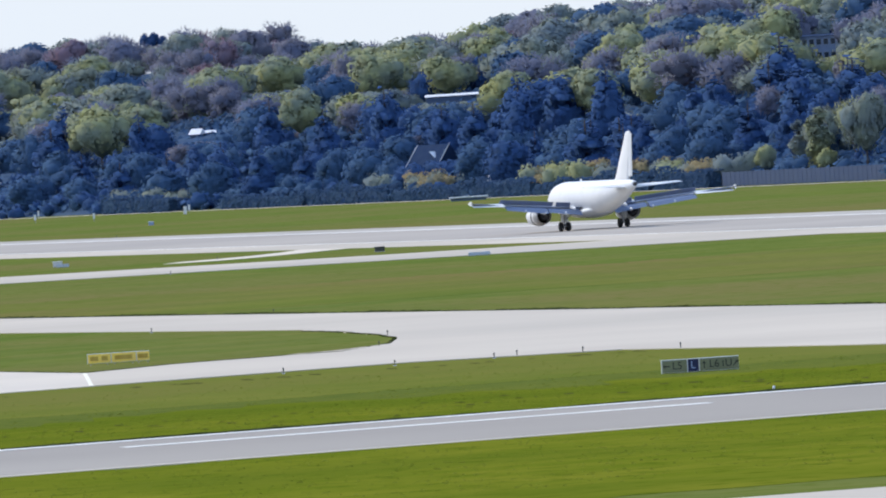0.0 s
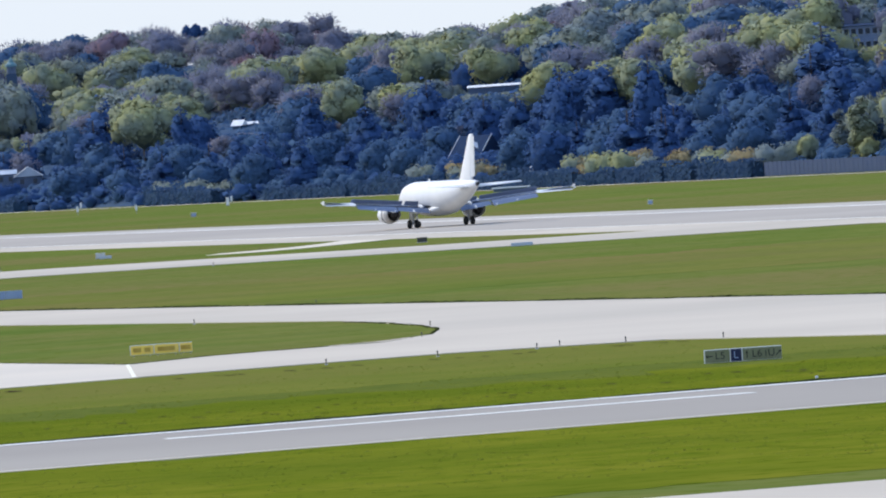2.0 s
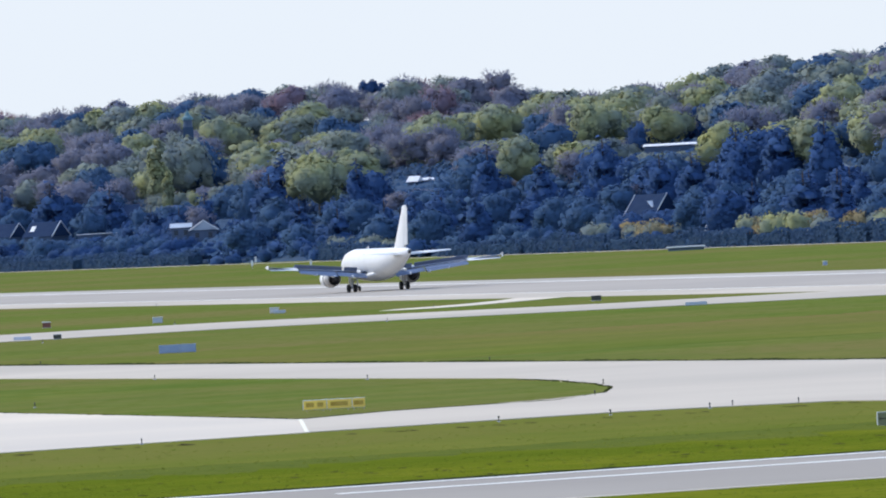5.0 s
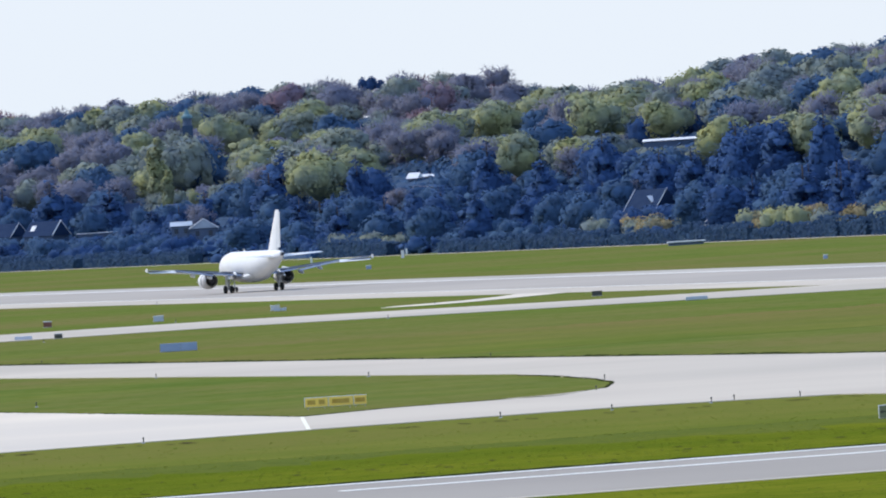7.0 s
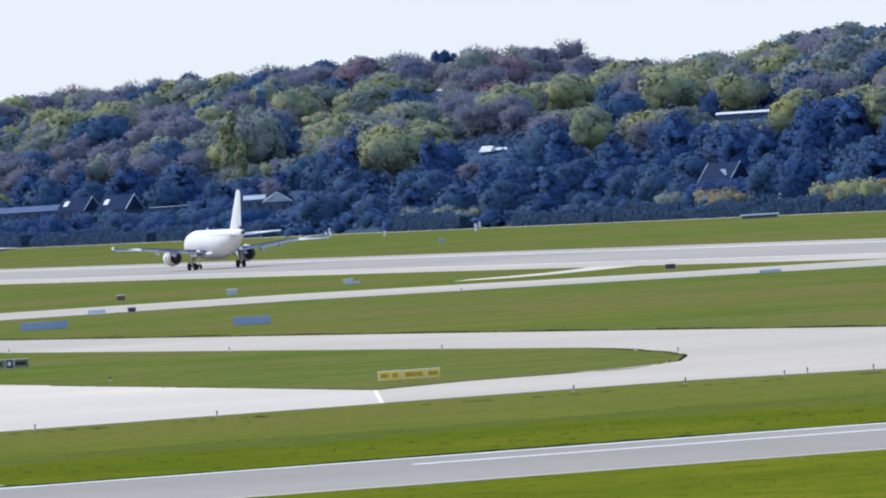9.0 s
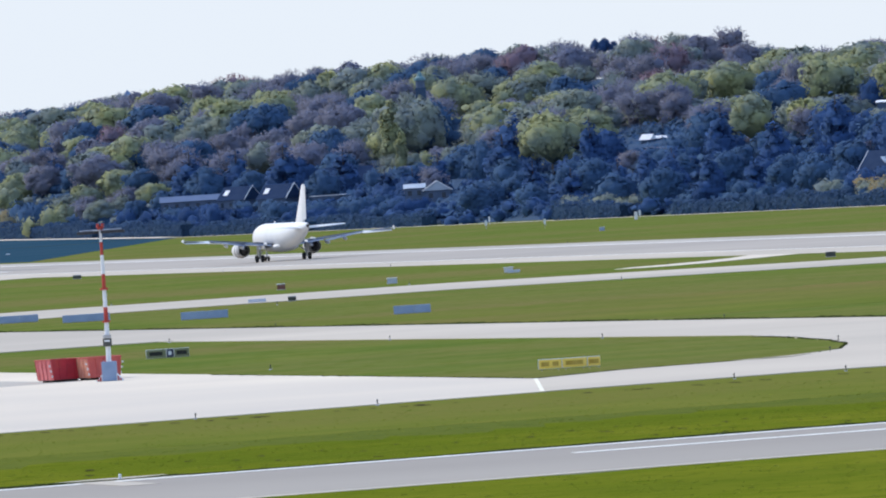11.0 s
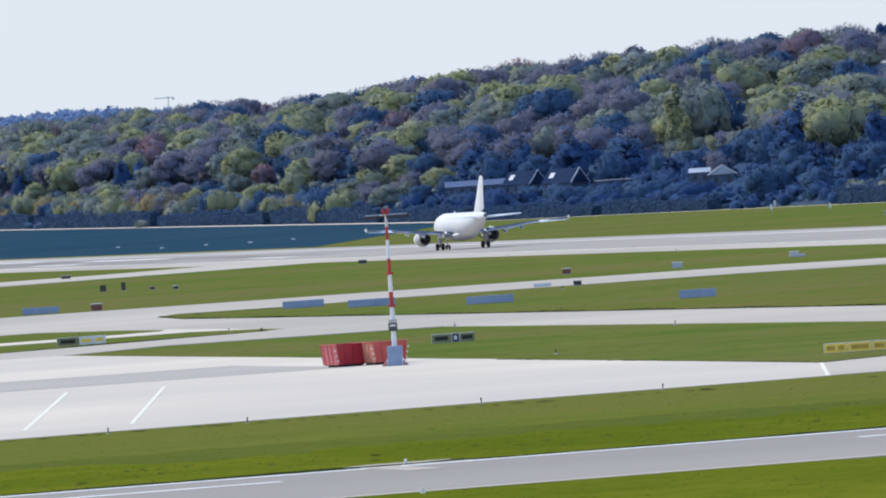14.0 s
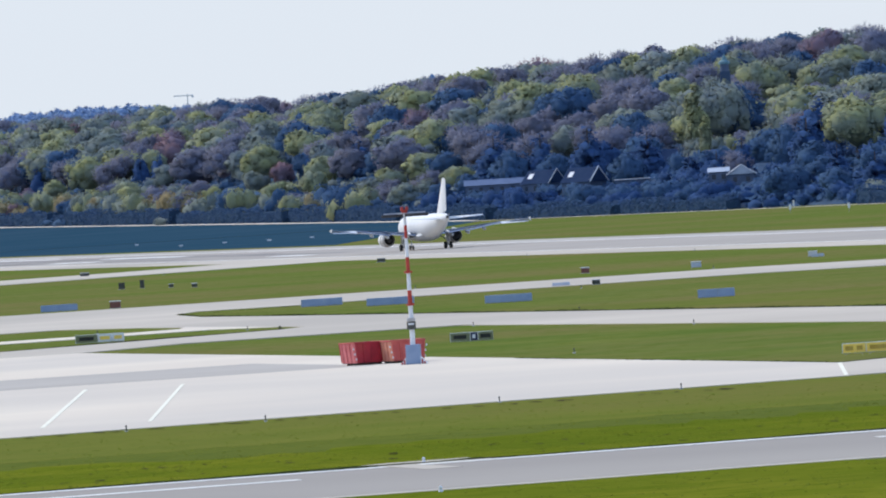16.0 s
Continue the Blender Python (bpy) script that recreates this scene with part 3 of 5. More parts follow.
        box(bm, s * 4.05 - .03, s * 4.05 + .03, -0.55, 0.6, 1.1, 2.5)
        part("gear_door", bm, AIR_WHITE, gear, "white gear door")
        part("axle", rod(bmesh.new(), (s * 3.8 - .6, 0, .57), (s * 3.8 + .6, 0, .57), .09), METAL, gear)
        for dx in (-.46, .46):
            bm = bmesh.new()
            rings = [ellipse(0, 0, 0, r, r, 22) for r in (.34, .5, .57, .57, .5, .34)]
            offs = (-.2, -.21, -.12, .12, .21, .2)
            loft(bm, [[(s * 3.8 + dx + o, p[0], .57 + p[2]) for p in r] for o, r in zip(offs, rings)])
            part("wheel", bm, RUBBER, gear, "black main wheel tyre")
    # fin
    bm = bmesh.new()
    def fin_ring(z, a, b, t):
        n = 6
        return [(t * math.sin(math.pi * i / n) ** 0.7, a + (b - a) * i / n, z) for i in range(n + 1)] + [(-t * math.sin(math.pi * i / n) ** 0.7, a + (b - a) * i / n, z) for i in range(n - 1, 0, -1)]
    loft(bm, [fin_ring(5.3, -8.6, -15.6, .28), fin_ring(6.2, -9.9, -15.7, .27), fin_ring(11.55, -14.9, -17.0, .13), fin_ring(11.76, -15.4, -17.05, .08)])
    part("fin", bm, AIR_WHITE, jet, "tall white tail fin", True)
    bm = loft(bmesh.new(), [fin_ring(6.3, -15.2, -16.6, .17), fin_ring(11.5, -16.6, -17.4, .075)])
    part("rudder", bm, AIR_WHITE, jet, "white rudder")
    # nose gear
    leg = part("nose_gear_leg", rod(bmesh.new(), (0, 11.0, .4), (0, 11.2, 2.2), .1), METAL, jet, "grey nose gear strut")
    for dx in (-.25, .25):
        part("wheel", rod(bmesh.new(), (dx - .11, 11, .38), (dx + .11, 11, .38), .38, seg=20), RUBBER, leg, "black nose wheel tyre")
    return jet


airliner = build_airliner()


# ---- trees ----
ICO = bmesh.new()
bmesh.ops.create_icosphere(ICO, subdivisions=1, radius=1)
ICO_V = np.array([v.co[:] for v in ICO.verts])
ICO_F = np.array([[v.index for v in f.verts] for f in ICO.faces])
ICO.free()


def unit(v):
    return v / np.maximum(np.linalg.norm(v, axis=1), 1e-6)[:, None]


def leaf_mass(rng, centres, radii, tufts, size, core=0.8, slim=0.8, cored=0.0, rounding=0.6):
    """Many small three-cornered sprays of leaves over lumps, with solid cores in the larger lumps.
    Returns vertices, triangles and normals; rounding says how far a normal follows the whole crown."""
    centres, radii = np.asarray(centres, float), np.asarray(radii, float)
    w = radii ** 2
    mid = (centres * w[:, None]).sum(0) / w.sum() - (0, 0, 0.12)
    V, T, N, k = [], [], [], 0
    for c, r in zip(centres, radii):
        if r < cored:
            continue
        v = ICO_V * r * core * rng.uniform(0.86, 1.1, (len(ICO_V), 1)) + c
        V.append(v)
        T.append(ICO_F + k)
        N.append(unit(unit(v - mid) * rounding + ICO_V * (1 - rounding)))
        k += len(v)
    pick = rng.choice(len(radii), tufts, p=w / w.sum())
    d = rng.normal(size=(tufts, 3))
    d[:, 2] += 0.3
    d = unit(d)
    p = centres[pick] + d * radii[pick][:, None] * rng.uniform(0.90, 1.09, (tufts, 1))
    n = unit(unit(p - mid) * rounding + d * (1 - rounding) + rng.normal(scale=0.10, size=(tufts, 3)))
    # sprays lie on the crown's skin, twigs point out of it
    lie = unit(n + rng.normal(scale=0.30, size=(tufts, 3)))
    a = rng.normal(size=(tufts, 3)) + (0 if slim > 0.3 else 2.2) * d
    if slim > 0.3:
        a -= (a * lie).sum(1)[:, None] * lie
    a = unit(a)
    b = unit(np.cross(lie, a))
    s = size * rng.uniform(0.6, 1.3, (tufts, 1))
    q = np.stack([p + a * s, p - a * s * 0.5 + b * s * slim, p - a * s * 0.5 - b * s * slim], 1).reshape(-1, 3)
    V.append(q)
    T.append(np.arange(tufts * 3).reshape(-1, 3) + k)
    N.append(np.repeat(n, 3, 0))
    V = np.concatenate(V)
    V[:, 2] *= 0.99 / V[:, 2].max()
    return V, np.concatenate(T), np.concatenate(N)


def crown_shape(kind, seed):
    """A crown about one unit of height 1 from the ground at 0; its width is given by the kind."""
    rng = np.random.default_rng(seed)
    if kind == "conifer":
        cs, rs = [], []
        for i in range(11):
            u = i / 10
            r = 0.20 * (1 - u) ** 0.85 + 0.02
            for j in range(3 if u < 0.75 else 1):
                a = rng.uniform(0, 6.28)
                cs.append((math.cos(a) * r * 0.6, math.sin(a) * r * 0.6, 0.12 + 0.84 * u))
                rs.append(r * 0.72)
        return leaf_mass(rng, cs, rs, 800, 0.033, 0.92, cored=0.07, rounding=0.8)
    if kind == "poplar":
        cs = np.array([(rng.normal(0, 0.03), rng.normal(0, 0.03), z) for z in np.linspace(0.16, 0.93, 12)])
        return leaf_mass(rng, cs, 0.105 - 0.06 * np.abs(np.linspace(-0.7, 1, 12)) ** 2, 2000, 0.022, 0.75, rounding=0.7)
    if kind == "pine":
        cs = np.stack([rng.normal(0, 0.085, 14), rng.normal(0, 0.085, 14), rng.uniform(0.80, 0.95, 14)], 1)
        return leaf_mass(rng, cs, rng.uniform(0.06, 0.095, 14), 1300, 0.022, 0.8, rounding=0.4)
    if kind == "shrub":
        cs = np.array([(rng.normal(0, 0.36), rng.normal(0, 0.36), rng.uniform(0.2, 0.6)) for _ in range(9)])
        return leaf_mass(rng, cs, rng.uniform(0.24, 0.4, 9), 800, 0.052, 0.92)
    if kind == "brush":
        cs = np.array([(rng.normal(0, 0.5), rng.normal(0, 0.5), rng.uniform(0.15, 0.6)) for _ in range(5)])
        return leaf_mass(rng, cs, rng.uniform(0.3, 0.5, 5), 105, 0.115, 0.9)
    if kind == "bushy":
        n = 15
        th, ph = rng.uniform(0, 6.28, n), rng.uniform(-0.9, 1.5, n)
        cs = np.stack([np.cos(th) * np.cos(ph) * 0.31, np.sin(th) * np.cos(ph) * 0.31, 0.46 + np.sin(ph) * 0.35], 1)
        cs = np.concatenate([cs, [(0, 0, 0.36), (0, 0, 0.56)]])
        return leaf_mass(rng, cs, np.concatenate([rng.uniform(0.10, 0.20, n), [0.36, 0.35]]), 1000, 0.037, 0.90, cored=0.13, rounding=0.75)
    if kind == "bare":
        # a fan of fine twigs, thin enough for the sky to show through at its rim
        n = 16
        th, R = rng.uniform(0, 6.28, n), rng.uniform(0.05, 0.34, n)
        cs = np.stack([np.cos(th) * R, np.sin(th) * R, 0.80 - R * R * 1.5 - rng.uniform(0, 0.3, n)], 1)
        return leaf_mass(rng, cs, rng.uniform(0.10, 0.17, n), 1180, 0.052, 0.62, slim=0.16, rounding=0.65)
    # broad crown: a few large lobes on a dome, with smaller ones between
    n, m = 8, 14
    th = np.arange(n) * 2.399 + rng.uniform(-0.4, 0.4, n)
    R = 0.28 * np.sqrt((np.arange(n) + 0.5) / n) * rng.uniform(0.85, 1.15, n)
    big = np.stack([np.cos(th) * R, np.sin(th) * R, 0.70 - R * R * 2.0 + rng.uniform(-0.10, 0.07, n)], 1)
    th, ph, Q = rng.uniform(0, 6.28, m), rng.uniform(-0.9, 1.4, m), rng.uniform(0.26, 0.40, m)
    small = np.stack([np.cos(th) * np.cos(ph) * Q, np.sin(th) * np.cos(ph) * Q, 0.54 + np.sin(ph) * 0.28], 1)
    cs = np.concatenate([big, small, [(0, 0, 0.48), (0, 0, 0.58)]])
    rs = np.concatenate([rng.uniform(0.14, 0.22, n), rng.uniform(0.06, 0.12, m), [0.27, 0.27]])
    return leaf_mass(rng, cs, rs, 1300, 0.032, 0.90, cored=0.08, rounding=0.7)


SHAPES = {k: [crown_shape(k, 10 * i + len(k)) for i in range(n)] for k, n in (("round", 6), ("bare", 4), ("conifer", 3), ("poplar", 1), ("pine", 1), ("shrub", 4), ("bushy", 5), ("brush", 4))}
CROWN_MESH = {}
BRANCHES = {}


def trunk_mesh(kind):
    """A tapered trunk with limbs, height 1."""
    if kind not in BRANCHES:
        rng = random.Random(len(kind))
        bm = bmesh.new()
        top = {"conifer": 0.95, "poplar": 0.9, "pine": 0.85, "shrub": 0.4}.get(kind, 0.62)
        rod(bm, (0, 0, -0.08), (0, 0, top), 0.022, 0.006, 8)
        if kind not in ("conifer", "poplar"):
            for i in range(9):
                a, z = rng.uniform(0, 6.28), rng.uniform(0.28, 0.6) * top / 0.62
                r = rng.uniform(0.16, 0.3)
                rod(bm, (0, 0, z), (math.cos(a) * r, math.sin(a) * r, z + rng.uniform(0.1, 0.3)), 0.011, 0.003, 5)
        me = bpy.data.meshes.new("trunk")
        bm.to_mesh(me)
        bm.free()
        me.materials.append(BARK)
        BRANCHES[kind] = me
    return BRANCHES[kind]


def tree(kind, x, y, height, mat, label, spread=1.0, seed=0, group="", name="tree", sink=0.0):
    z = float(land(np.float64(x), np.float64(y))) - sink
    variants = SHAPES[kind]
    i = seed % len(variants)
    key = (kind, i, mat.name)
    if key not in CROWN_MESH:
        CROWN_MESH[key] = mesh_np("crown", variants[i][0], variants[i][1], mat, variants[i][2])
    t = thing(name, label, "shrub" if kind == "shrub" else "tree", pose(x, y, z, 0, 0, (seed * 77) % 360), group)
    for part_name, me in (("trunk", trunk_mesh(kind)), ("crown", CROWN_MESH[key])):
        ob = new(part_name, me)
        ob.parent = t
        ob.scale = (height * spread, height * spread, height)
    return t


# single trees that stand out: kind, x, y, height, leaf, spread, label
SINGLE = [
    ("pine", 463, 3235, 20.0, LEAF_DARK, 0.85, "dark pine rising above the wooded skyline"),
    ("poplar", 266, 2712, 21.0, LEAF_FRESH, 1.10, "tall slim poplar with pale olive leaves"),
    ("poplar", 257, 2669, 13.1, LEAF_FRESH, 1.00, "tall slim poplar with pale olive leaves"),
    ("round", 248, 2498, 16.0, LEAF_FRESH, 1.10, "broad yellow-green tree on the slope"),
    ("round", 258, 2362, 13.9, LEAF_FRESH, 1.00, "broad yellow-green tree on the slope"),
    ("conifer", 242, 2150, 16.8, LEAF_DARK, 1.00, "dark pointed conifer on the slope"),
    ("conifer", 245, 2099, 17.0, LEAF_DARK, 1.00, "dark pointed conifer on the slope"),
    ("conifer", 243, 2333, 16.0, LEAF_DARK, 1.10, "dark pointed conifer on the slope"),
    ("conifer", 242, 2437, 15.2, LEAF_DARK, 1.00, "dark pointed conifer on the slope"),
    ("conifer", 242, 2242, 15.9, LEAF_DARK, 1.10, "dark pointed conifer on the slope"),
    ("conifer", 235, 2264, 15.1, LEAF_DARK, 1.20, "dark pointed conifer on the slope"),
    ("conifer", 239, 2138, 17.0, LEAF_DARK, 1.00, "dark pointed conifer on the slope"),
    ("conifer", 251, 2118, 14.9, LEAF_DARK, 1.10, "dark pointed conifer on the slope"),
    ("round", 349, 2900, 14.6, LEAF_RED, 1.05, "reddish copper-leaved tree in the wood"),
    ("round", 257, 3316, 13.0, LEAF_RED, 1.30, "reddish copper-leaved tree in the wood"),
    ("round", 235, 3060, 8.9, LEAF_RED, 1.00, "reddish copper-leaved tree in the wood"),
    ("round", 363, 3650, 13.0, LEAF_RED, 1.00, "reddish copper-leaved tree in the wood"),
    ("conifer", 242, 3295, 12.0, LEAF_DARK, 1.00, "dark pointed conifer on the slope"),
    ("conifer", 240, 3259, 12.0, LEAF_DARK, 1.00, "dark pointed conifer on the slope"),
    ("round", 244, 2478, 16.0, LEAF_FRESH, 1.10, "broad yellow-green tree on the slope"),
    ("round", 324, 2609, 14.0, LEAF_FRESH, 1.20, "broad yellow-green tree on the slope"),
    ("round", 294, 2426, 14.0, LEAF_FRESH, 1.30, "broad yellow-green tree on the slope"),
    ("round", 231, 3375, 8.1, LEAF_FRESH, 1.20, "round light green tree at the wood edge"),
    ("round", 236, 3227, 9.1, LEAF_OLIVE, 1.20, "round light green tree at the wood edge"),
    ("round", 227, 2984, 9.0, LEAF_FRESH, 1.10, "round light green tree at the wood edge"),
    ("round", 228, 3065, 9.0, LEAF_OLIVE, 1.10, "round light green tree at the wood edge"),
    ("round", 218, 1922, 6.3, LEAF_FRESH, 0.90, "loose yellow-green tree by the field edge"),
    ("poplar", 220, 1908, 9.8, LEAF_OLIVE, 1.50, "loose pale olive tree by the field edge"),
    ("bare", 222, 1899, 12.0, LEAF_OLIVE, 0.80, "airy olive tree by the field edge"),
    ("poplar", 218, 1890, 12.4, LEAF_FRESH, 1.50, "tall loose yellow-green tree by the field edge"),
    ("bare", 221, 1880, 13.5, LEAF_FRESH, 0.80, "airy yellow-green tree by the field edge"),
    ("round", 219, 1868, 14.5, LEAF_OLIVE, 0.80, "loose olive tree by the field edge"),
    ("round", 217, 1884, 5.5, LEAF_FRESH, 0.90, "small yellow-green tree by the field edge"),
    ("round", 279, 2738, 20.5, LEAF_OLIVE, 1.00, "olive green tree below a turret"),
    ("round", 284, 2742, 19.0, LEAF_DEEP, 1.00, "deep green tree below a turret"),
    ("bushy", 299, 2380, 9.0, LEAF_DEEP, 1.20, "deep green tree behind a white roof"),
    ("bushy", 305, 2376, 9.5, LEAF_DARK, 1.20, "dark tree behind a white roof"),
    ("bushy", 293, 2385, 8.5, LEAF_DARK, 1.20, "dark tree behind a white roof"),
    ("bare", 416, 2728, 12.0, LEAF_BROWN, 1.10, "budding brown tree on the skyline"),
]
for i, (kind, x, y, height, leaf, spread, label) in enumerate(SINGLE):
    tree(kind, x, y, height, leaf, label, spread, i, "trees that stand out on the hill")

# places on the slope kept in the camera's view: x, y, half width, height above which they show
SIGHT_CORRIDORS = [(228, 2522, 6.5, 4.0), (226, 2762, 10, 7.6), (228, 2720, 6, 8.2), (228, 2677, 6.5, 8.0), (236, 2654, 7, 7.2), (269, 2482, 4.5, 14.4), (289, 2348, 8, 19.5),
            (229, 2165, 4.5, 7.6), (309, 2158, 5.0, 23.4), (286, 2760, 2.5, 34.2)]
SIGHT_CORRIDORS += [(x, y, (0.42 if f is LEAF_FRESH else 0.30) * h * s, float(land(np.float64(x), np.float64(y))) + (0.82 if k == "pine" else 0.7 if f is LEAF_RED else 0.36) * h) for k, x, y, h, f, s, w in SINGLE if k not in ("bare", "bushy")]


def headroom(x, y, top):
    """How high a crown may reach here without hiding one of these places from the camera."""
    dx, dy = x - EYE[0], y - EYE[1]
    d = math.hypot(dx, dy)
    for ox, oy, half, show_above in SIGHT_CORRIDORS:
        ux, uy = ox - EYE[0], oy - EYE[1]
        u = math.hypot(ux, uy)
        along = (dx * ux + dy * uy) / u
        if along > u + 12:
            continue
        if abs(dx * uy - dy * ux) / u < half + 2.5:
            top = min(top, EYE[2] + (show_above - EYE[2]) * along / u)
    return top


def add_to_bulk(bulk, rng, kind, x, y, z, height, broad, leaf):
    V, T, N = SHAPES[kind][int(rng.integers(0, len(SHAPES[kind])))]
    a = rng.uniform(0, 6.28)
    c, s, w = math.cos(a), math.sin(a), height * broad
    P = np.stack([(V[:, 0] * c - V[:, 1] * s) * w + x, (V[:, 0] * s + V[:, 1] * c) * w + y, V[:, 2] * height + z], 1)
    b = bulk.setdefault(leaf.name, [leaf, [], [], 0, []])
    b[4].append(np.stack([N[:, 0] * c - N[:, 1] * s, N[:, 0] * s + N[:, 1] * c, N[:, 2]], 1))
    b[1].append(P)
    b[2].append(T + b[3])
    b[3] += len(P)


def plant_wood():
    rng = np.random.default_rng(5)
    singles, bulk = [], {}
    for x in np.arange(218, 520, 8.5):
        for y in np.arange(1700, 4050, 25.0):
            px, py = x + rng.uniform(-4, 4), y + rng.uniform(-13, 13)
            slope = (px - EYE[0]) / py
            if not 0.176 < slope < 0.352 or px > ridge_x(py) + 9:
                continue
            u = (px - 214) / (ridge_x(py) - 214)
            low = u < (0.19 if py < 2420 else 0.18 if py < 2800 else -1)
            r = rng.random()
            broad = rng.uniform(1.0, 1.45)
            # lower slope: leaf colours with the strongest blue haze put in
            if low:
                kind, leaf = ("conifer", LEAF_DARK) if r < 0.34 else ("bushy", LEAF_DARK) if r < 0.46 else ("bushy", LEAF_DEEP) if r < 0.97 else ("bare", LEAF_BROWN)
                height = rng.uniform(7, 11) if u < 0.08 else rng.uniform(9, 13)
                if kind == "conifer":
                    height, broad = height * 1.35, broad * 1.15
            else:
                if u > 0.68 and py > 2420:
                    kind, leaf = (("bare", LEAF_BROWN) if r < 0.55 else ("bare", LEAF_OLIVE) if r < 0.70 else ("bare", LEAF_RED) if r < 0.76
                                  else ("round", LEAF_OLIVE) if r < 0.86 else ("round", LEAF_BROWN) if r < 0.94 else ("round", LEAF_DEEP))
                else:
                    kind, leaf = (("round", LEAF_OLIVE) if r < 0.24 else ("round", LEAF_FRESH) if r < 0.46 else ("bare", LEAF_BROWN) if r < 0.68 else ("round", LEAF_BROWN) if r < 0.76
                                  else ("round", LEAF_DEEP) if r < 0.88 else ("conifer", LEAF_DARK) if r < 0.94 else ("bare", LEAF_OLIVE) if r < 0.975 else ("bare", LEAF_RED))
                height = rng.uniform(10, 15.5) if u > 0.1 else rng.uniform(6, 9)
                if kind == "conifer":
                    height *= 0.85
            z = float(land(np.float64(px), np.float64(py)))
            room = headroom(px, py, z + height) - z
            if room < height:
                if room < 1.0:
                    continue
                if room < 7:
                    kind, broad = "shrub", min(3.0, 6.0 / room)
                height = room
            if u < (0.4 if low else 0.3):
                for dy in (-9, 3):
                    bx, by = px + rng.uniform(-4, 4), py + dy + rng.uniform(-4, 4)
                    bz = float(land(np.float64(bx), np.float64(by)))
                    tall = min(headroom(bx, by, bz + 4.2) - bz, rng.uniform(2.8, 4.4))
                    if tall > 0.9:
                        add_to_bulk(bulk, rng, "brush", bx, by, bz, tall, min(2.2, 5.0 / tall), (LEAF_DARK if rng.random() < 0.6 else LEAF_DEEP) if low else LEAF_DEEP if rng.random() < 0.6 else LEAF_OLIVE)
            i = int(rng.integers(0, len(SHAPES[kind])))
            if u < 0.5 and len(singles) < 235 and rng.random() < 0.55:
                singles.append((kind, px, py, height, leaf, broad, i))
                continue
            add_to_bulk(bulk, rng, kind, px, py, z, height, broad, leaf)
    words = {"LEAF_DARK": "evergreen tree on the lower slope, blue haze painted into its dark needles", "LEAF_DEEP": "broad tree on the slope, blue haze painted into its deep green", "LEAF_OLIVE": "olive green spring tree on the hill",
             "LEAF_FRESH": "fresh yellow-green spring tree on the hill", "LEAF_BROWN": "brown budding tree on the hill", "LEAF_RED": "reddish copper-leaved tree on the hill"}
    leaves = {"LEAF_DARK": LEAF_DARK, "LEAF_DEEP": LEAF_DEEP, "LEAF_OLIVE": LEAF_OLIVE, "LEAF_FRESH": LEAF_FRESH, "LEAF_BROWN": LEAF_BROWN, "LEAF_RED": LEAF_RED}
    for kind, x, y, h, leaf, broad, i in singles:
        label = next(words[k] for k, m in leaves.items() if m is leaf)
        tree(kind, x, y, h, leaf, label, broad, i, "trees on the wooded hill")
    for name, (leaf, P, T, k, N) in bulk.items():
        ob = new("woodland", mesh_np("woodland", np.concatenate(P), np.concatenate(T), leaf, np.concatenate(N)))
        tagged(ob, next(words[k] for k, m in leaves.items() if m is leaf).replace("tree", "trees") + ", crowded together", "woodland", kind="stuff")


plant_wood()


# ---- markings on the pavements ----
def marking(name, outline, mat, label, z):
    bm = bmesh.new()
    top = [bm.verts.new((x, y, z)) for x, y in outline]
    low = [bm.verts.new((x, y, z - 0.012)) for x, y in outline]
    bm.faces.new(top)
    k = len(top)
    for i in range(k):
        bm.faces.new((top[i], top[(i + 1) % k], low[(i + 1) % k], low[i]))
    bmesh.ops.recalc_face_normals(bm, faces=bm.faces)
    return tagged(part(name, bm, mat), label, "marking", kind="structure")


def quad(x0, x1, y0, y1):
    return [(x0, y0), (x1, y0), (x1, y1), (x0, y1)]


marking("edge_line", askew(-700, -60, 504.0, 505.4), PAINT_W, "white edge line of the cross runway", 0.064)
for x0, x1 in ((-283.5, -254.5), (-340, -311), (-395, -367)):
    marking("side_dash", askew(x0, x1, 493.6, 494.9), PAINT_W, "long white dash on the cross runway", 0.064)
marking("touchdown_bar", quad(-243.5, -236, 500.0, 502.5), PAINT_W, "broad white bar on the cross runway", 0.064)
marking("touchdown_bar", quad(-243.0, -236, 489.0, 492.0), PAINT_W, "broad white bar on the cross runway", 0.064)
marking("edge_line_east", quad(21.4, 23, 530, 4200), PAINT_W, "white runway edge line", 0.064)
marking("edge_line_west", quad(-23, -22.1, 530, 4200), PAINT_W, "white runway edge line", 0.064)
for x0, x1, y0, y1 in ((4, 8, 2075, 2150), (-10.5, -7.5, 1895, 1925), (-12, -9, 2075, 2120), (12, 15, 2240, 2310)):
    marking("aiming_bar", quad(x0, x1, y0, y1), PAINT_W, "white aiming bar on the runway", 0.066)
for x0, x1, y0, y1 in ((-14, -8, 1990, 2900), (-3, 1.5, 1900, 2700), (3.5, 8, 1990, 2600)):
    marking("rubber_streak", quad(x0, x1, y0, y1), TAR, "dark tyre rubber on the runway", 0.058)
marking("apron_line", [(-294.9, 638), (-294.62, 638), (-269.92, 752), (-270.2, 752)], PAINT_Y, "pale yellow guide line on the apron", 0.070)
marking("apron_line", [(-289, 636), (-288.75, 636), (-264.05, 748), (-264.3, 748)], PAINT_Y, "pale yellow guide line on the apron", 0.070)
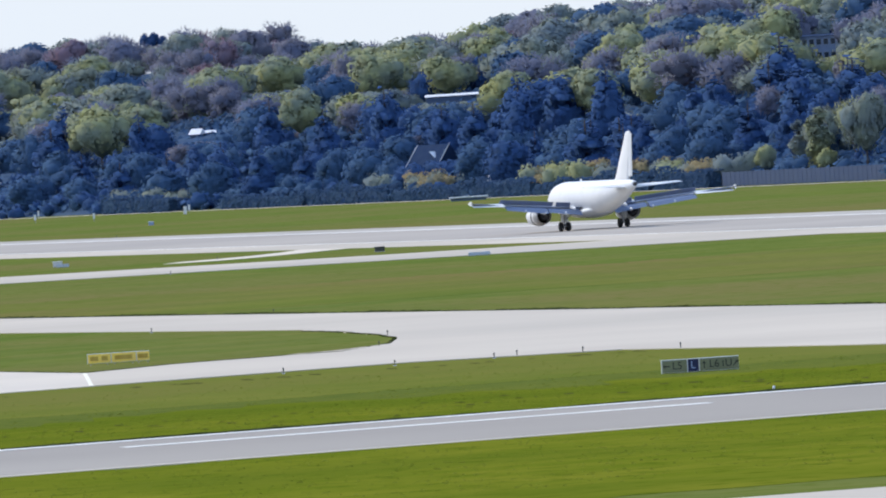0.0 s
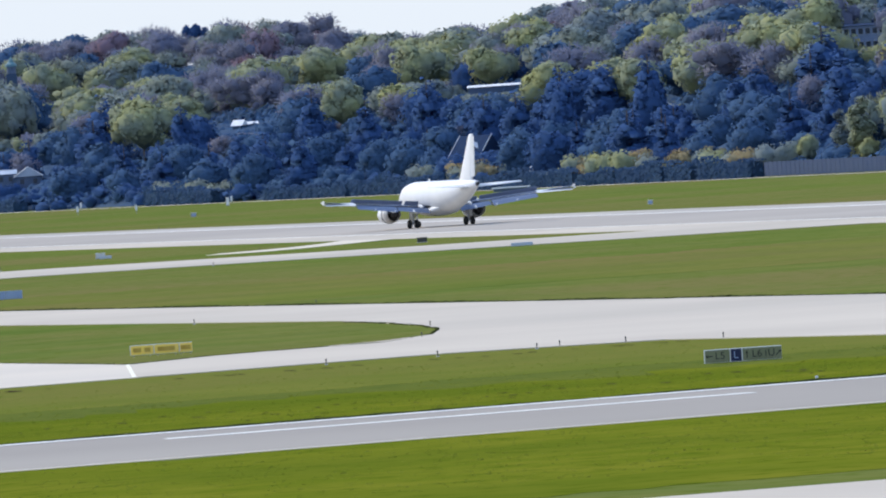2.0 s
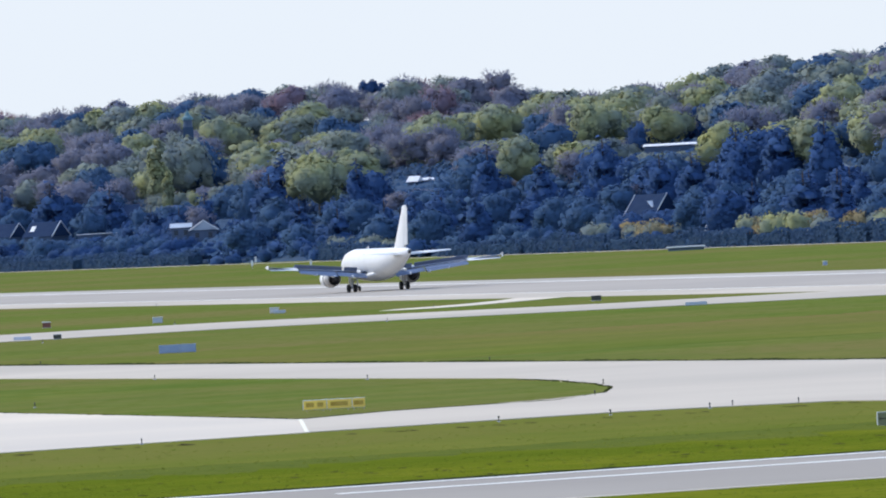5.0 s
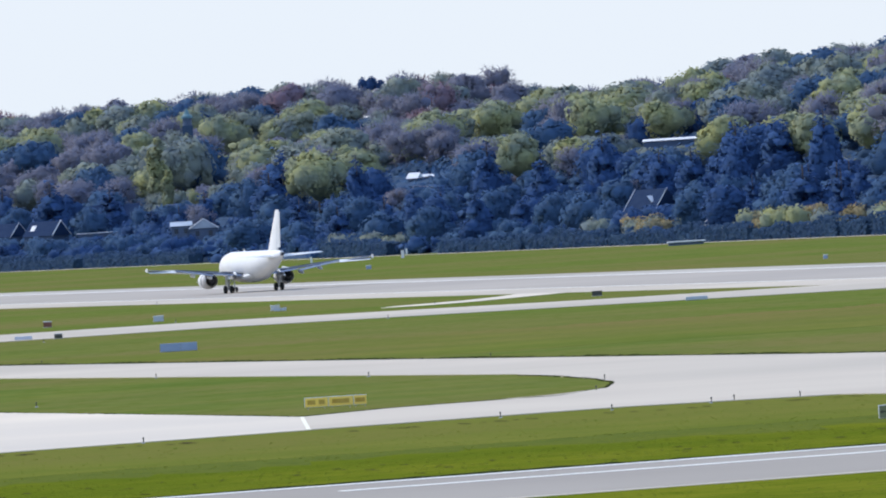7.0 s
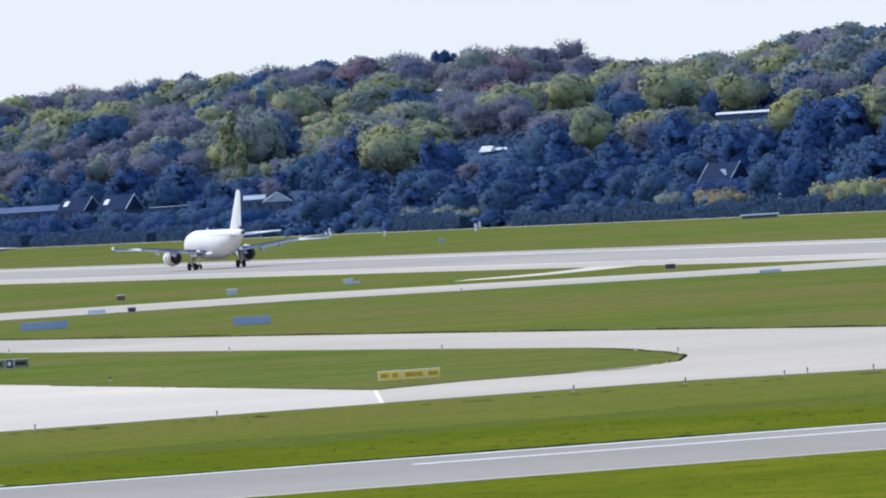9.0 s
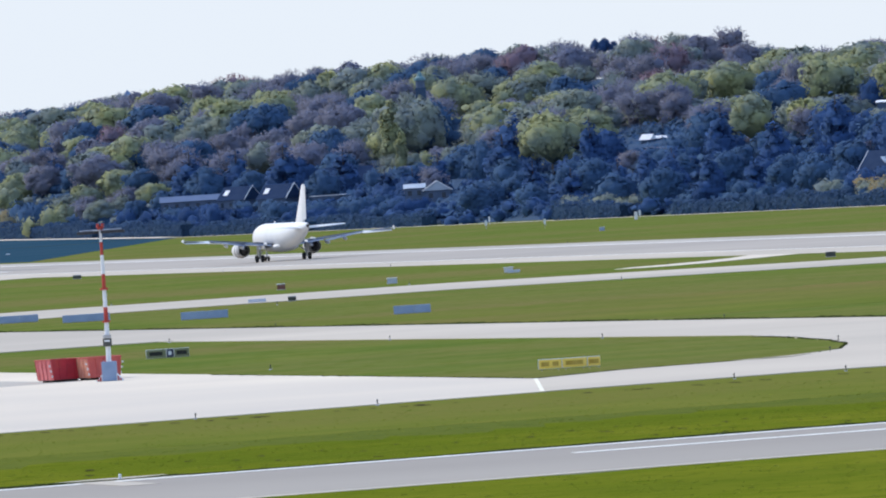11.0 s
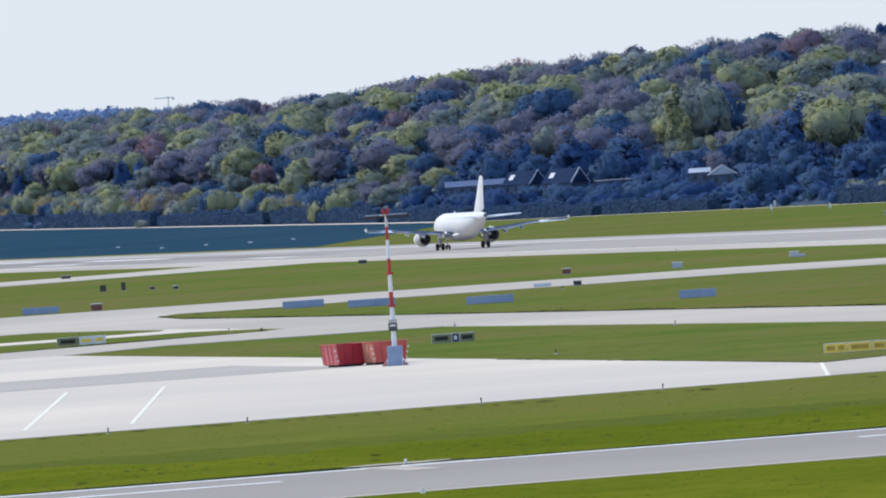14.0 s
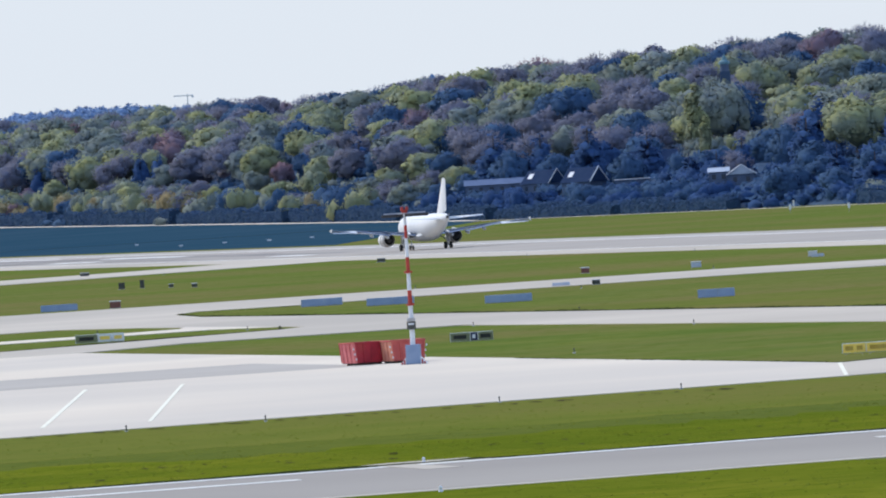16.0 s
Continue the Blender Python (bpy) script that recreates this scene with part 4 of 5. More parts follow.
marking("apron_end_line", [(-249.2, 630.5), (-248.95, 630.5), (-239.45, 668), (-239.7, 668)], PAINT_Y, "pale yellow line across the apron end", 0.070)
for x0, x1, y0, y1 in ((-304.6, -303, 494, 504.6), (-303, -299.2, 504, 507.5)):
    marking("paved_patch", quad(x0, x1, y0, y1), TAXI_GREY, "grey paved patch at the cross runway edge", 0.068)
slab("lamp_pad", [(-307, 503), (-298.8, 504), (-299.2, 510), (-303, 509.6), (-306.5, 507)], TAXI_GREY, "grey paved pad in the grass", 0.045)


# bare earth along the mown edges, which also paints the grass edge's shadow line
def scars():
    rng = random.Random(3)
    bm = bmesh.new()
    def blob(x, y, rx, ry):
        k = 9
        vs = [bm.verts.new((x + rx * math.cos(i * 6.283 / k) * rng.uniform(.6, 1.2), y + ry * math.sin(i * 6.283 / k) * rng.uniform(.6, 1.2), 0.025 + rng.uniform(0, .02))) for i in range(k)]
        bm.faces.new(vs)
    for i in range(330):
        q = rng.uniform(-345, -225)
        blob(q, 506.4 + skew(q) + abs(rng.gauss(0, .7)), rng.uniform(.1, .7), rng.uniform(.3, .9))
    for i in range(120):
        q = rng.uniform(-350, -225)
        blob(q, rng.uniform(512, 536) + skew(q), rng.uniform(.06, .3), rng.uniform(.2, .8))
    for x0, y0, x1, y1, n in ((-183, 1152, -150, 1176, 60), (-300, 617, -216, 622, 70)):
        for i in range(n):
            u = rng.random()
            blob(x0 + (x1 - x0) * u + rng.gauss(0, .3), y0 + (y1 - y0) * u - rng.uniform(0, 2), rng.uniform(.08, .3), rng.uniform(.5, 1.6))
    tagged(part("bare_earth", bm, EARTH), "bare earth spots and painted shadow line along the mown edges", "earth", kind="stuff")


scars()


def turf_edge(path, tall, seed, label):
    """The ragged upright edge of the turf where it stands above a pavement: a low ridge falling back, the shade of its
    face painted dark.
    """
    rng = np.random.default_rng(seed)
    P = []
    for (x0, y0), (x1, y1) in zip(path, path[1:]):
        n = max(2, int(math.hypot(x1 - x0, y1 - y0) / 0.9))
        for i in range(n):
            P.append((x0 + (x1 - x0) * i / n, y0 + (y1 - y0) * i / n))
    P = np.array(P) + rng.normal(0, 0.12, (len(P), 2))
    h = tall * np.clip(rng.normal(0.75, 0.16, len(P)) + 0.3 * np.sin(np.arange(len(P)) * 0.17), 0.15, 1.5)
    away = np.array([0.22, 0.975])
    front = np.concatenate([P, np.zeros((len(P), 1))], 1)
    ridge = np.concatenate([P + away * 0.15, h[:, None] + 0.05], 1)
    back = np.concatenate([P + away * 1.6, np.zeros((len(P), 1))], 1)
    k = len(P)
    i = np.arange(k - 1)
    T = np.concatenate([np.stack(q, 1) for q in ((i, i + 1, i + k + 1), (i, i + k + 1, i + k), (i + k, i + k + 1, i + 2 * k + 1), (i + k, i + 2 * k + 1, i + 2 * k))])
    tagged(new("turf_edge", mesh_np("turf_edge", np.concatenate([front, ridge, back]), T, TURF_SHADE)), label, "turf edge", kind="stuff")


turf_edge([(-350, 506 + skew(-350)), (-222, 506 + skew(-222))], 0.09, 41, "ragged turf edge along the cross runway, its shade painted dark")
turf_edge([(-170.2, 640), (-174.7, 752), (-177.6, 870), (-185.4, 1078), (-186.4, 1118), (-182.6, 1152)], 0.12, 42, "ragged turf edge along the parallel taxiway, its shade painted dark")
turf_edge([(-238.4, 760), (-239.2, 670), (-232, 676.5), (-220, 679.5), (-212.5, 694.5), (-207, 711.5), (-203, 729.5), (-199.8, 751.5), (-198.6, 764)], 0.05, 43, "low turf edge of the grass island, its shade painted dark")
turf_edge([(-260, 963), (-236, 963), (-207, 986), (-203, 1005)], 0.09, 44, "ragged turf edge of the far island, its shade painted dark")


# ---- taxiway signs ----
def letters(text, size, mat, parent, x, z, y):
    """Raised lettering on the front (-y) of a sign."""
    c = bpy.data.curves.new("lettering", "FONT")
    c.body, c.size, c.extrude, c.align_x, c.align_y = text, size, 0.004, "CENTER", "CENTER"
    tmp = bpy.data.objects.new("lettering", c)
    me = bpy.data.meshes.new_from_object(tmp)
    bpy.data.objects.remove(tmp)
    me.transform(pose(x, y, z, 90, 0, 0))
    me.materials.clear()
    me.materials.append(mat)
    ob = new("lettering", me)
    ob.parent = parent
    return ob


def arrow(mat, parent, x, z, y, size, turn):
    bm = bmesh.new()
    m = pose(x, y, z, 0, turn, 0)
    box(bm, -size * .5, size * .3, -.004, .004, -size * .07, size * .07, m)
    v = [bm.verts.new(m @ Vector(p)) for p in ((size * .5, 0, 0), (size * .1, 0, size * .28), (size * .22, 0, 0), (size * .1, 0, -size * .28))]
    bm.faces.new(v)
    return part("arrow", bm, mat, parent)


def taxi_sign(x, y, turn, boxes, label, height=0.72, group="taxiway guidance signs", low=0.02, shell=None):
    """Sign boxes side by side; each: width, face material, marks."""
    s = thing("taxiway_sign", label, "sign", pose(x, y, 0, 0, 0, turn), group)
    shell = shell or WHITE
    total = sum(b[0] for b in boxes)
    at = -total / 2
    for w, face, marks in boxes:
        bm = box(bmesh.new(), at + .01, at + w - .01, -.10, .12, low, low + height, bevel=.015)
        case = part("case", bm, shell, s, "metal sign case")
        bm = box(bmesh.new(), at + .05, at + w - .015, -.112, -.09, low + .025, low + height - .03)
        part("face", bm, face, case)
        for i in (0.15, 0.85):
            part("foot", rod(bmesh.new(), (at + w * i, 0, -.1), (at + w * i, 0, low + .02), .03, seg=8), METAL, s)
        for kind, text, u, ink in marks:
            px = at + w * u
            if kind == "text":
                letters(text, height * .78, ink, case, px, low + height * .5, -.116)
            elif kind == "arrow":
                arrow(ink, case, px, low + height * .5, -.116, height * .55, text)
            else:
                bm = box(bmesh.new(), px - text / 2, px + text / 2, -.118, -.110, low + height * .28, low + height * .72)
                part("writing_bar", bm, ink, case)
        at += w
    return s


taxi_sign(-234.4, 562, -14, [(1.35, SIGN_OLIVE, [("arrow", 180, .2, INK), ("text", "L5", .62, INK)]), (.62, SIGN_BLUE, [("text", "L", .5, BACK_BLUE)]),
                             (2.1, SIGN_OLIVE, [("arrow", -90, .13, INK), ("text", "L6", .38, INK), ("bar", .05, .6, INK), ("text", "U", .74, INK), ("arrow", -45, .92, INK)])],
          "unlit olive taxiway sign with a navy letter panel", .70)
taxi_sign(-231.0, 692, -14, [(1.5, SIGN_YELLOW, [("bar", .5, .3, FADED_INK), ("bar", .38, .74, FADED_INK)]), (1.6, SIGN_YELLOW, [("bar", 1.1, .5, FADED_INK)]), (.85, SIGN_YELLOW, [("bar", .62, .5, FADED_INK)])],
          "yellow taxiway sign with dark worn writing", .62, low=.12)
taxi_sign(-220.5, 851, -14, [(1.55, SIGN_OLIVE, [("bar", 1.0, .5, INK)]), (.6, SIGN_BLUE, [("bar", .25, .5, WHITE)]), (1.2, SIGN_OLIVE, [("bar", .8, .5, INK)])],
          "unlit olive taxiway sign with a navy panel", .68)
taxi_sign(-223.5, 985, -14, [(2.0, SIGN_OLIVE, [("bar", 1.3, .5, INK)]), (1.25, WHITE, [("bar", .9, .5, SIGN_YELLOW)]), (1.1, WHITE, [("bar", .7, .5, SIGN_YELLOW)])],
          "taxiway sign of dark and pale yellow boxes", .72)
for x, y, w in ((-161.6, 1007, 3.4), (-166.0, 1072, 4.6), (-168.2, 1115, 4.8), (-168.8, 1145, 4.3), (-174, 1262, 4.2)):
    taxi_sign(x, y, -16, [(w * .55, BACK_BLUE, []), (w * .45, BACK_BLUE, [])], "taxiway sign seen from its blue-grey back", .75, "signs seen from behind", .05, BACK_BLUE)


for x, y, w in ((-71.5, 1141, 2.3), (-134.3, 1183, 1.9), (-73, 1308, 1.5)):
    taxi_sign(x, y, -16, [(w * .55, GREY_BLUE, []), (w * .45, GREY_BLUE, [])], "low pale grey-blue sign back by the taxiway", .36, "low signs seen from behind", .03, GREY_BLUE)


# ---- boxes, lamps and posts on the field ----
def field_box(x, y, w, h, mat, lid, label):
    b = thing("field_box", label, "utility box", pose(x, y, 0, 0, 0, -14), "utility boxes on the field")
    part("body", box(bmesh.new(), -w / 2, w / 2, -.4, .4, -.02, h, bevel=.03), mat, b)
    part("lid", box(bmesh.new(), -w / 2 - .04, w / 2 + .04, -.46, .46, h, h + .1, bevel=.02), lid, b)
    part("door", box(bmesh.new(), -w * .4, w * .4, -.42, -.398, h * .12, h * .9), mat, b)
    part("plinth", box(bmesh.new(), -w / 2 - .06, w / 2 + .06, -.46, .46, -.1, .06), METAL, b)


for x, y, w, h, mat, lid, label in (
        (-104.2, 1297, .95, .62, RUST, WHITE, "brown-red utility box with a pale lid"), (-168.3, 1258, 1.2, .75, RUST, WHITE, "brown-red utility box with a pale lid"),
        (-132.6, 1174, .85, .45, DARK_BOX, METAL, "low dark utility box by the taxiway"), (-49.5, 1655, 1.2, .5, DARK_BOX, METAL, "low dark utility box by the runway"),
        (-74.5, 1759, 1.4, .5, DARK_BOX, METAL, "low dark utility box by the runway"), (-52.6, 1243, 1.1, .5, DARK_BOX, DARK_BOX, "low dark utility box by the runway"),
        (-95, 1280, 1.15, .6, GREY_BLUE, WHITE, "pale grey utility box in the grass"), (-71.0, 1318, 1.1, .55, BELLY, WHITE, "small grey box with a pale lid"),
        (-121.9, 1489, .8, .8, DARK_BOX, DARK_BOX, "dark equipment box in the grass"), (-119.3, 1488, .55, 1.0, DARK_BOX, DARK_BOX, "dark equipment box in the grass"),
        (-119.0, 1470, .6, .4, DARK_BOX, METAL, "small dark box in the grass"), (-119.5, 1452, .65, .45, DARK_BOX, WHITE, "small dark box in the grass"),
        (180, 2176, .6, 1.5, WHITE, WHITE, "white cabinet at the field edge"), (105, 1925, .9, .6, BACK_BLUE, WHITE, "pale blue-grey utility box in the grass"),
        (66, 1533, .6, .5, BACK_BLUE, WHITE, "pale blue-grey utility box in the grass")):
    field_box(x, y, w, h, mat, lid, label)


def edge_lamp(m):
    e = thing("edge_lamp", "small taxiway edge lamp on a short dark stalk", "edge lamp", m, "edge lamps")
    part("base", rod(bmesh.new(), (0, 0, -.02), (0, 0, .06), .12, .10, 10), METAL, e)
    part("stalk", rod(bmesh.new(), (0, 0, .05), (0, 0, .26), .03, seg=8), DARK_BOX, e)
    part("head", rod(rod(bmesh.new(), (0, 0, .26), (0, 0, .34), .055, .045, 10), (0, 0, .34), (0, 0, .37), .04, .02, 10), DARK_BOX, e, "dark lamp head")
    return e


lamp = edge_lamp(pose(-238.3, 628, 0))
for x, y in ((-231.6, 628), (-225.3, 629), (-219.9, 629), (-216.5, 621), (-232.5, 767), (-294.2, 616), (-286.1, 617), (-271.1, 624), (-260, 626), (-223, 632),
             (-199.6, 800), (-200.6, 860), (-202.2, 930), (-176.2, 850), (-181, 980), (-203.6, 725), (-215, 688), (-207, 1000), (-212, 1045), (-76.8, 1684), (-63, 1275), (-100, 1160), (-140, 1150),
             (-133.5, 1258), (-99, 1256), (-40, 1500), (-40, 1600), (38.5, 1700), (38.5, 1900), (38.5, 2100)):
    copy_thing(lamp, pose(x, y, 0))


def runway_lamp(m):
    e = thing("runway_lamp", "white runway edge lamp on a pale base", "edge lamp", m, "runway edge lamps")
    part("base", rod(bmesh.new(), (0, 0, -.02), (0, 0, .07), .13, .10, 12), WHITE, e)
    part("head", rod(rod(bmesh.new(), (0, 0, .07), (0, 0, .2), .06, .08, 12), (0, 0, .2), (0, 0, .26), .08, .04, 12), WHITE, e, "white lamp head")
    return e


lamp = runway_lamp(pose(-246.7, 512.6, 0))
for x, y in ((-302.1, 506.0), (-311.8, 459.8), (-358, 499.2), (-256, 466.5), (-191, 519)):
    copy_thing(lamp, pose(x, y, 0.04 if y == 506.0 else 0))


def marker(m, label, h, w):
    e = thing("field_marker", label, "marker", m, "white markers by the far runway")
    part("post", rod(bmesh.new(), (0, 0, -.05), (0, 0, h * .6), .05, seg=8), METAL, e)
    part("board", box(bmesh.new(), -w / 2, w / 2, -.06, .06, h * .35, h, bevel=.02), WHITE, e, "white board")


for x, y in ((95.7, 2572), (73.6, 2412), (84.6, 2418), (90.7, 2400), (101.9, 2408)):
    marker(pose(x, y, 0, 0, 0, -14), "low white marker board in the grass", .45, .9)
for x, y in ((157.7, 2209), (147.4, 2124), (196.9, 2357), (189.6, 2208)):
    marker(pose(x, y, 0, 0, 0, -14), "slim pale marker post in the grass", 1.7, .4)


# ---- floodlight mast and skips on the apron ----
def mast():
    m = thing("floodlight_mast", "red and white banded floodlight mast on a grey base", "mast", pose(-244.6, 764, 0.058, 0, 0, -17))
    base = part("base", box(bmesh.new(), -.5, .5, -.5, .5, 0, 1.35, bevel=.04), STEEL_BLUE, m, "blue-grey steel mast base")
    for s in (-1, 1):
        bm = bmesh.new()
        loft(bm, [[(s * .5, -.45, 0), (s * .5, .45, 0), (s * .5, .45, .5), (s * .5, -.45, .5)], [(s * .95, -.4, 0), (s * .95, .4, 0), (s * .9, .4, .06), (s * .9, -.4, .06)]])
        part("gusset", bm, WHITE, base, "white gusset with red stripes")
        for i in range(2):
            part("stripe", box(bmesh.new(), s * (.62 + i * .16) - .05, s * (.62 + i * .16) + .05, -.47, -.44, .01, .34 - i * .16), SIGNAL_RED, base)
    marks = [(1.35, 4.05, WHITE), (4.05, 5.1, SIGNAL_RED), (5.1, 6.3, WHITE), (6.3, 7.4, SIGNAL_RED), (7.4, 8.7, WHITE), (8.7, 9.6, SIGNAL_RED), (9.6, 10.4, WHITE)]
    for a, b, mat in marks:
        ra, rb = .19 - .009 * a, .19 - .009 * b
        part("tube", rod(bmesh.new(), (0, 0, a), (0, 0, b), ra, rb, 16), mat, m, "red band" if mat is SIGNAL_RED else "white band")
    for z in (4.05, 6.3):
        part("collar", rod(bmesh.new(), (0, 0, z), (0, 0, z + .14), .28, seg=16), SIGNAL_RED, m, "red flange")
    box_part = part("switch_box", box(bmesh.new(), -.30, .30, -.42, -.1, 2.4, 2.95, bevel=.02), DARK_BOX, m, "dark switch box")
    part("label_plate", box(bmesh.new(), -.2, .2, -.432, -.418, 2.72, 2.84), WHITE, box_part)
    part("platform_box", box(bmesh.new(), -.28, .28, -.4, -.1, 2.97, 3.2, bevel=.02), METAL, m)
    bar = part("crossbar", rod(rod(bmesh.new(), (-1.45, 0, 10.42), (1.45, 0, 10.42), .06, seg=8), (0, -.55, 10.42), (0, .55, 10.42), .06, seg=8), METAL, m, "grey lamp crossbar")
    for x, y, a in ((-1.3, -.1, 12), (-.75, -.25, 0), (.35, -.3, 0), (.95, -.2, 0), (1.35, 0, -12), (-.35, .3, 0)):
        f = part("floodlight", box(bmesh.new(), x - .3, x + .3, y - .22, y + .22, 10.2, 10.38, pose(0, 0, 0, 0, 0, 0), bevel=.03), DARK_METAL, bar, "dark floodlight")
        part("glass", box(bmesh.new(), x - .25, x + .25, y - .17, y + .17, 10.185, 10.199), PANE, f)
    for x in (-.16, .16):
        part("obstruction_lamp", rod(rod(bmesh.new(), (x, 0, 10.45), (x, 0, 10.62), .05, seg=10), (x, 0, 10.62), (x, 0, 10.88), .12, .09, 12), SIGNAL_RED, m, "red obstruction lamp")
    part("tube", rod(bmesh.new(), (0, 0, 10.4), (0, 0, 10.66), .12, seg=12), SIGNAL_RED, m)


mast()


def skip(x, y, turn, side_mat, end_mat, label, length=2.2):
    """An open roll-off skip: ends leaning out, ribbed sides, rim, runners and warning stripes."""
    s = thing("waste_skip", label, "skip", pose(x, y, 0.06, 0, 0, turn), "skips on the apron")
    L, w, h, flare = length / 2, 1.15, 1.5, .14
    for side in (-1, 1):
        a, b = side * w - .035, side * w + .035
        rings = [[(q, -L, .16), (q, L, .16), (q, L + flare, h), (q, -L - flare, h)] for q in (a, b)]
        wall = part("side_wall", loft(bmesh.new(), rings), side_mat, s, "red ribbed side wall")
        for i in range(5):
            u = -1 + i / 2
            rings = [[(side * (w + r), u * (L + k * flare) + q, z) for r, q in ((.02, -.05), (.10, -.05), (.10, .05), (.02, .05))] for k, z in ((.02, .2), (1, h))]
            part("rib", loft(bmesh.new(), rings), side_mat, wall)
        part("rim", box(bmesh.new(), side * w - .09, side * w + .09, -L - flare - .05, L + flare + .05, h, h + .1, bevel=.02), side_mat, s)
    # only the end towards the sun takes the lighter, sunlit tone
    for e, mat in ((-1, end_mat), (1, side_mat)):
        rings = [[(q, e * (L + k * flare) - .035, z) for q in (-w, w)] + [(q, e * (L + k * flare) + .035, z) for q in (w, -w)] for k, z in ((0, .16), (1, h))]
        end = part("end_wall", loft(bmesh.new(), rings), mat, s, "end wall, one faded and painted as sunlit")
        for i in range(4):
            c = -w + .25 + i * (2 * w - .5) / 3
            rings = [[(c + q, e * (L + k * flare + r), z) for r, q in ((.02, -.05), (.09, -.05), (.09, .05), (.02, .05))] for k, z in ((.02, .2), (1, h))]
            part("rib", loft(bmesh.new(), rings), mat, end)
        part("rim", box(bmesh.new(), -w - .05, w + .05, e * (L + flare) - .09, e * (L + flare) + .09, h, h + .1, bevel=.02), FADED_RED, s)
        for i in range(3):
            part("warning_stripe", box(bmesh.new(), w + .03, w + .06, e * (L + .02 + (.1 + i * .09)) - .05, e * (L + .02 + (.1 + i * .09)) + .05, .35 + i * .36, .50 + i * .36), WHITE, s)
    part("floor_plate", box(bmesh.new(), -w, w, -L, L, .12, .18), DARK_BOX, s)
    for c in (-.5, .5):
        part("runner", box(bmesh.new(), c - .07, c + .07, -L, L, 0, .13), DARK_BOX, s)


skip(-245.7, 775.0, -75, RED, PINK_RED, "open red steel skip with a pink end, faded and painted as sunlit")
skip(-243.3, 773.6, -78, FADED_RED, ORANGE_RED, "open brownish-red steel skip with an orange end", 2.2)


# ---- the edge of the field ----
marking("perimeter_road", [(203.5, 1700), (206.5, 1700), (206.5, 2700), (203.5, 2700)], CONCRETE, "pale perimeter road along the hedge", 0.05)


def road_far():
    bm = bmesh.new()
    ys = np.linspace(2700, 4100, 60)
    a = [bm.verts.new((203.0, y, float(land(np.float64(203.0), y)) + .12)) for y in ys]
    b = [bm.verts.new((207.5, y, float(land(np.float64(207.5), y)) + .16)) for y in ys]
    for i in range(len(ys) - 1):
        bm.faces.new((a[i], b[i], b[i + 1], a[i + 1]))
    tagged(part("perimeter_road_far", bm, CONCRETE), "pale perimeter road below the wood", "road", kind="structure")


road_far()


def hedge(y0, y1, x, w, h, label, mat=None):
    """A clipped hedge along the field: a rough box of leaf sprays over a core."""
    rng = np.random.default_rng(int(y0))
    n = int((y1 - y0) * 26)
    p = np.stack([rng.uniform(-w, w, n), rng.uniform(y0, y1, n), rng.uniform(0, h, n)], 1)
    face = rng.integers(0, 3, n)
    bumpy = h + .45 * np.sin(p[:, 1] * .21) + .35 * np.sin(p[:, 1] * .067 + 1) + .3 * np.sin(p[:, 1] * .53 + y0)
    p[:, 0] = np.where(face == 0, -w, p[:, 0])
    p[:, 2] = np.where(face == 1, bumpy, p[:, 2] * bumpy / h)
    p += rng.normal(0, .12, p.shape)
    p[:, 0] += x
    p[:, 2] += land(p[:, 0], p[:, 1])
    out = unit(rng.normal(scale=0.3, size=(n, 3)) + np.where((face == 1)[:, None], (-0.3, -0.2, 0.9), (-0.8, -0.45, 0.4)))
    a = unit(np.cross(out, rng.normal(size=(n, 3)))) * .42
    b = np.cross(out, a) * .85
    V = np.stack([p + a, p - a * .5 + b, p - a * .5 - b], 1).reshape(-1, 3)
    T = np.arange(n * 3).reshape(-1, 3)
    t = thing("hedge", label, "hedge", group="hedges at the field edge")
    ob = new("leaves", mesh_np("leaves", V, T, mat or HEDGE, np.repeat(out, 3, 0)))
    ob.parent = t
    z = float(land(np.float64(x), (y0 + y1) / 2))
    part("core", box(bmesh.new(), x - w + .15, x + w - .1, y0 + 1.2, y1 - 1.2, z - .5, z + h - .5), mat or HEDGE, t)


y = 1925.0
k = 0
for length, h in ((34, 3.4), (18, 3.1), (30, 3.0), (26, 2.6), (40, 2.8), (55, 2.6), (60, 2.9), (65, 2.5)):
    hedge(y, y + length - 2, 209.5, 1.6, h, "clipped dark hedge along the field edge")
    y += length
hedge(2290, 2345, 209.5, 1.8, 3.2, "dark box-clipped hedge with lighter shrubs behind")
for y0, y1, h in ((2700, 2790, 3.2), (2800, 2930, 3.6), (2940, 3080, 3.3), (3090, 3260, 3.8), (3270, 3500, 3.6), (2460, 2560, 2.6), (2570, 2690, 2.8)):
    hedge(y0, y1, 210, 1.8, h, "long dark hedge below the wood")


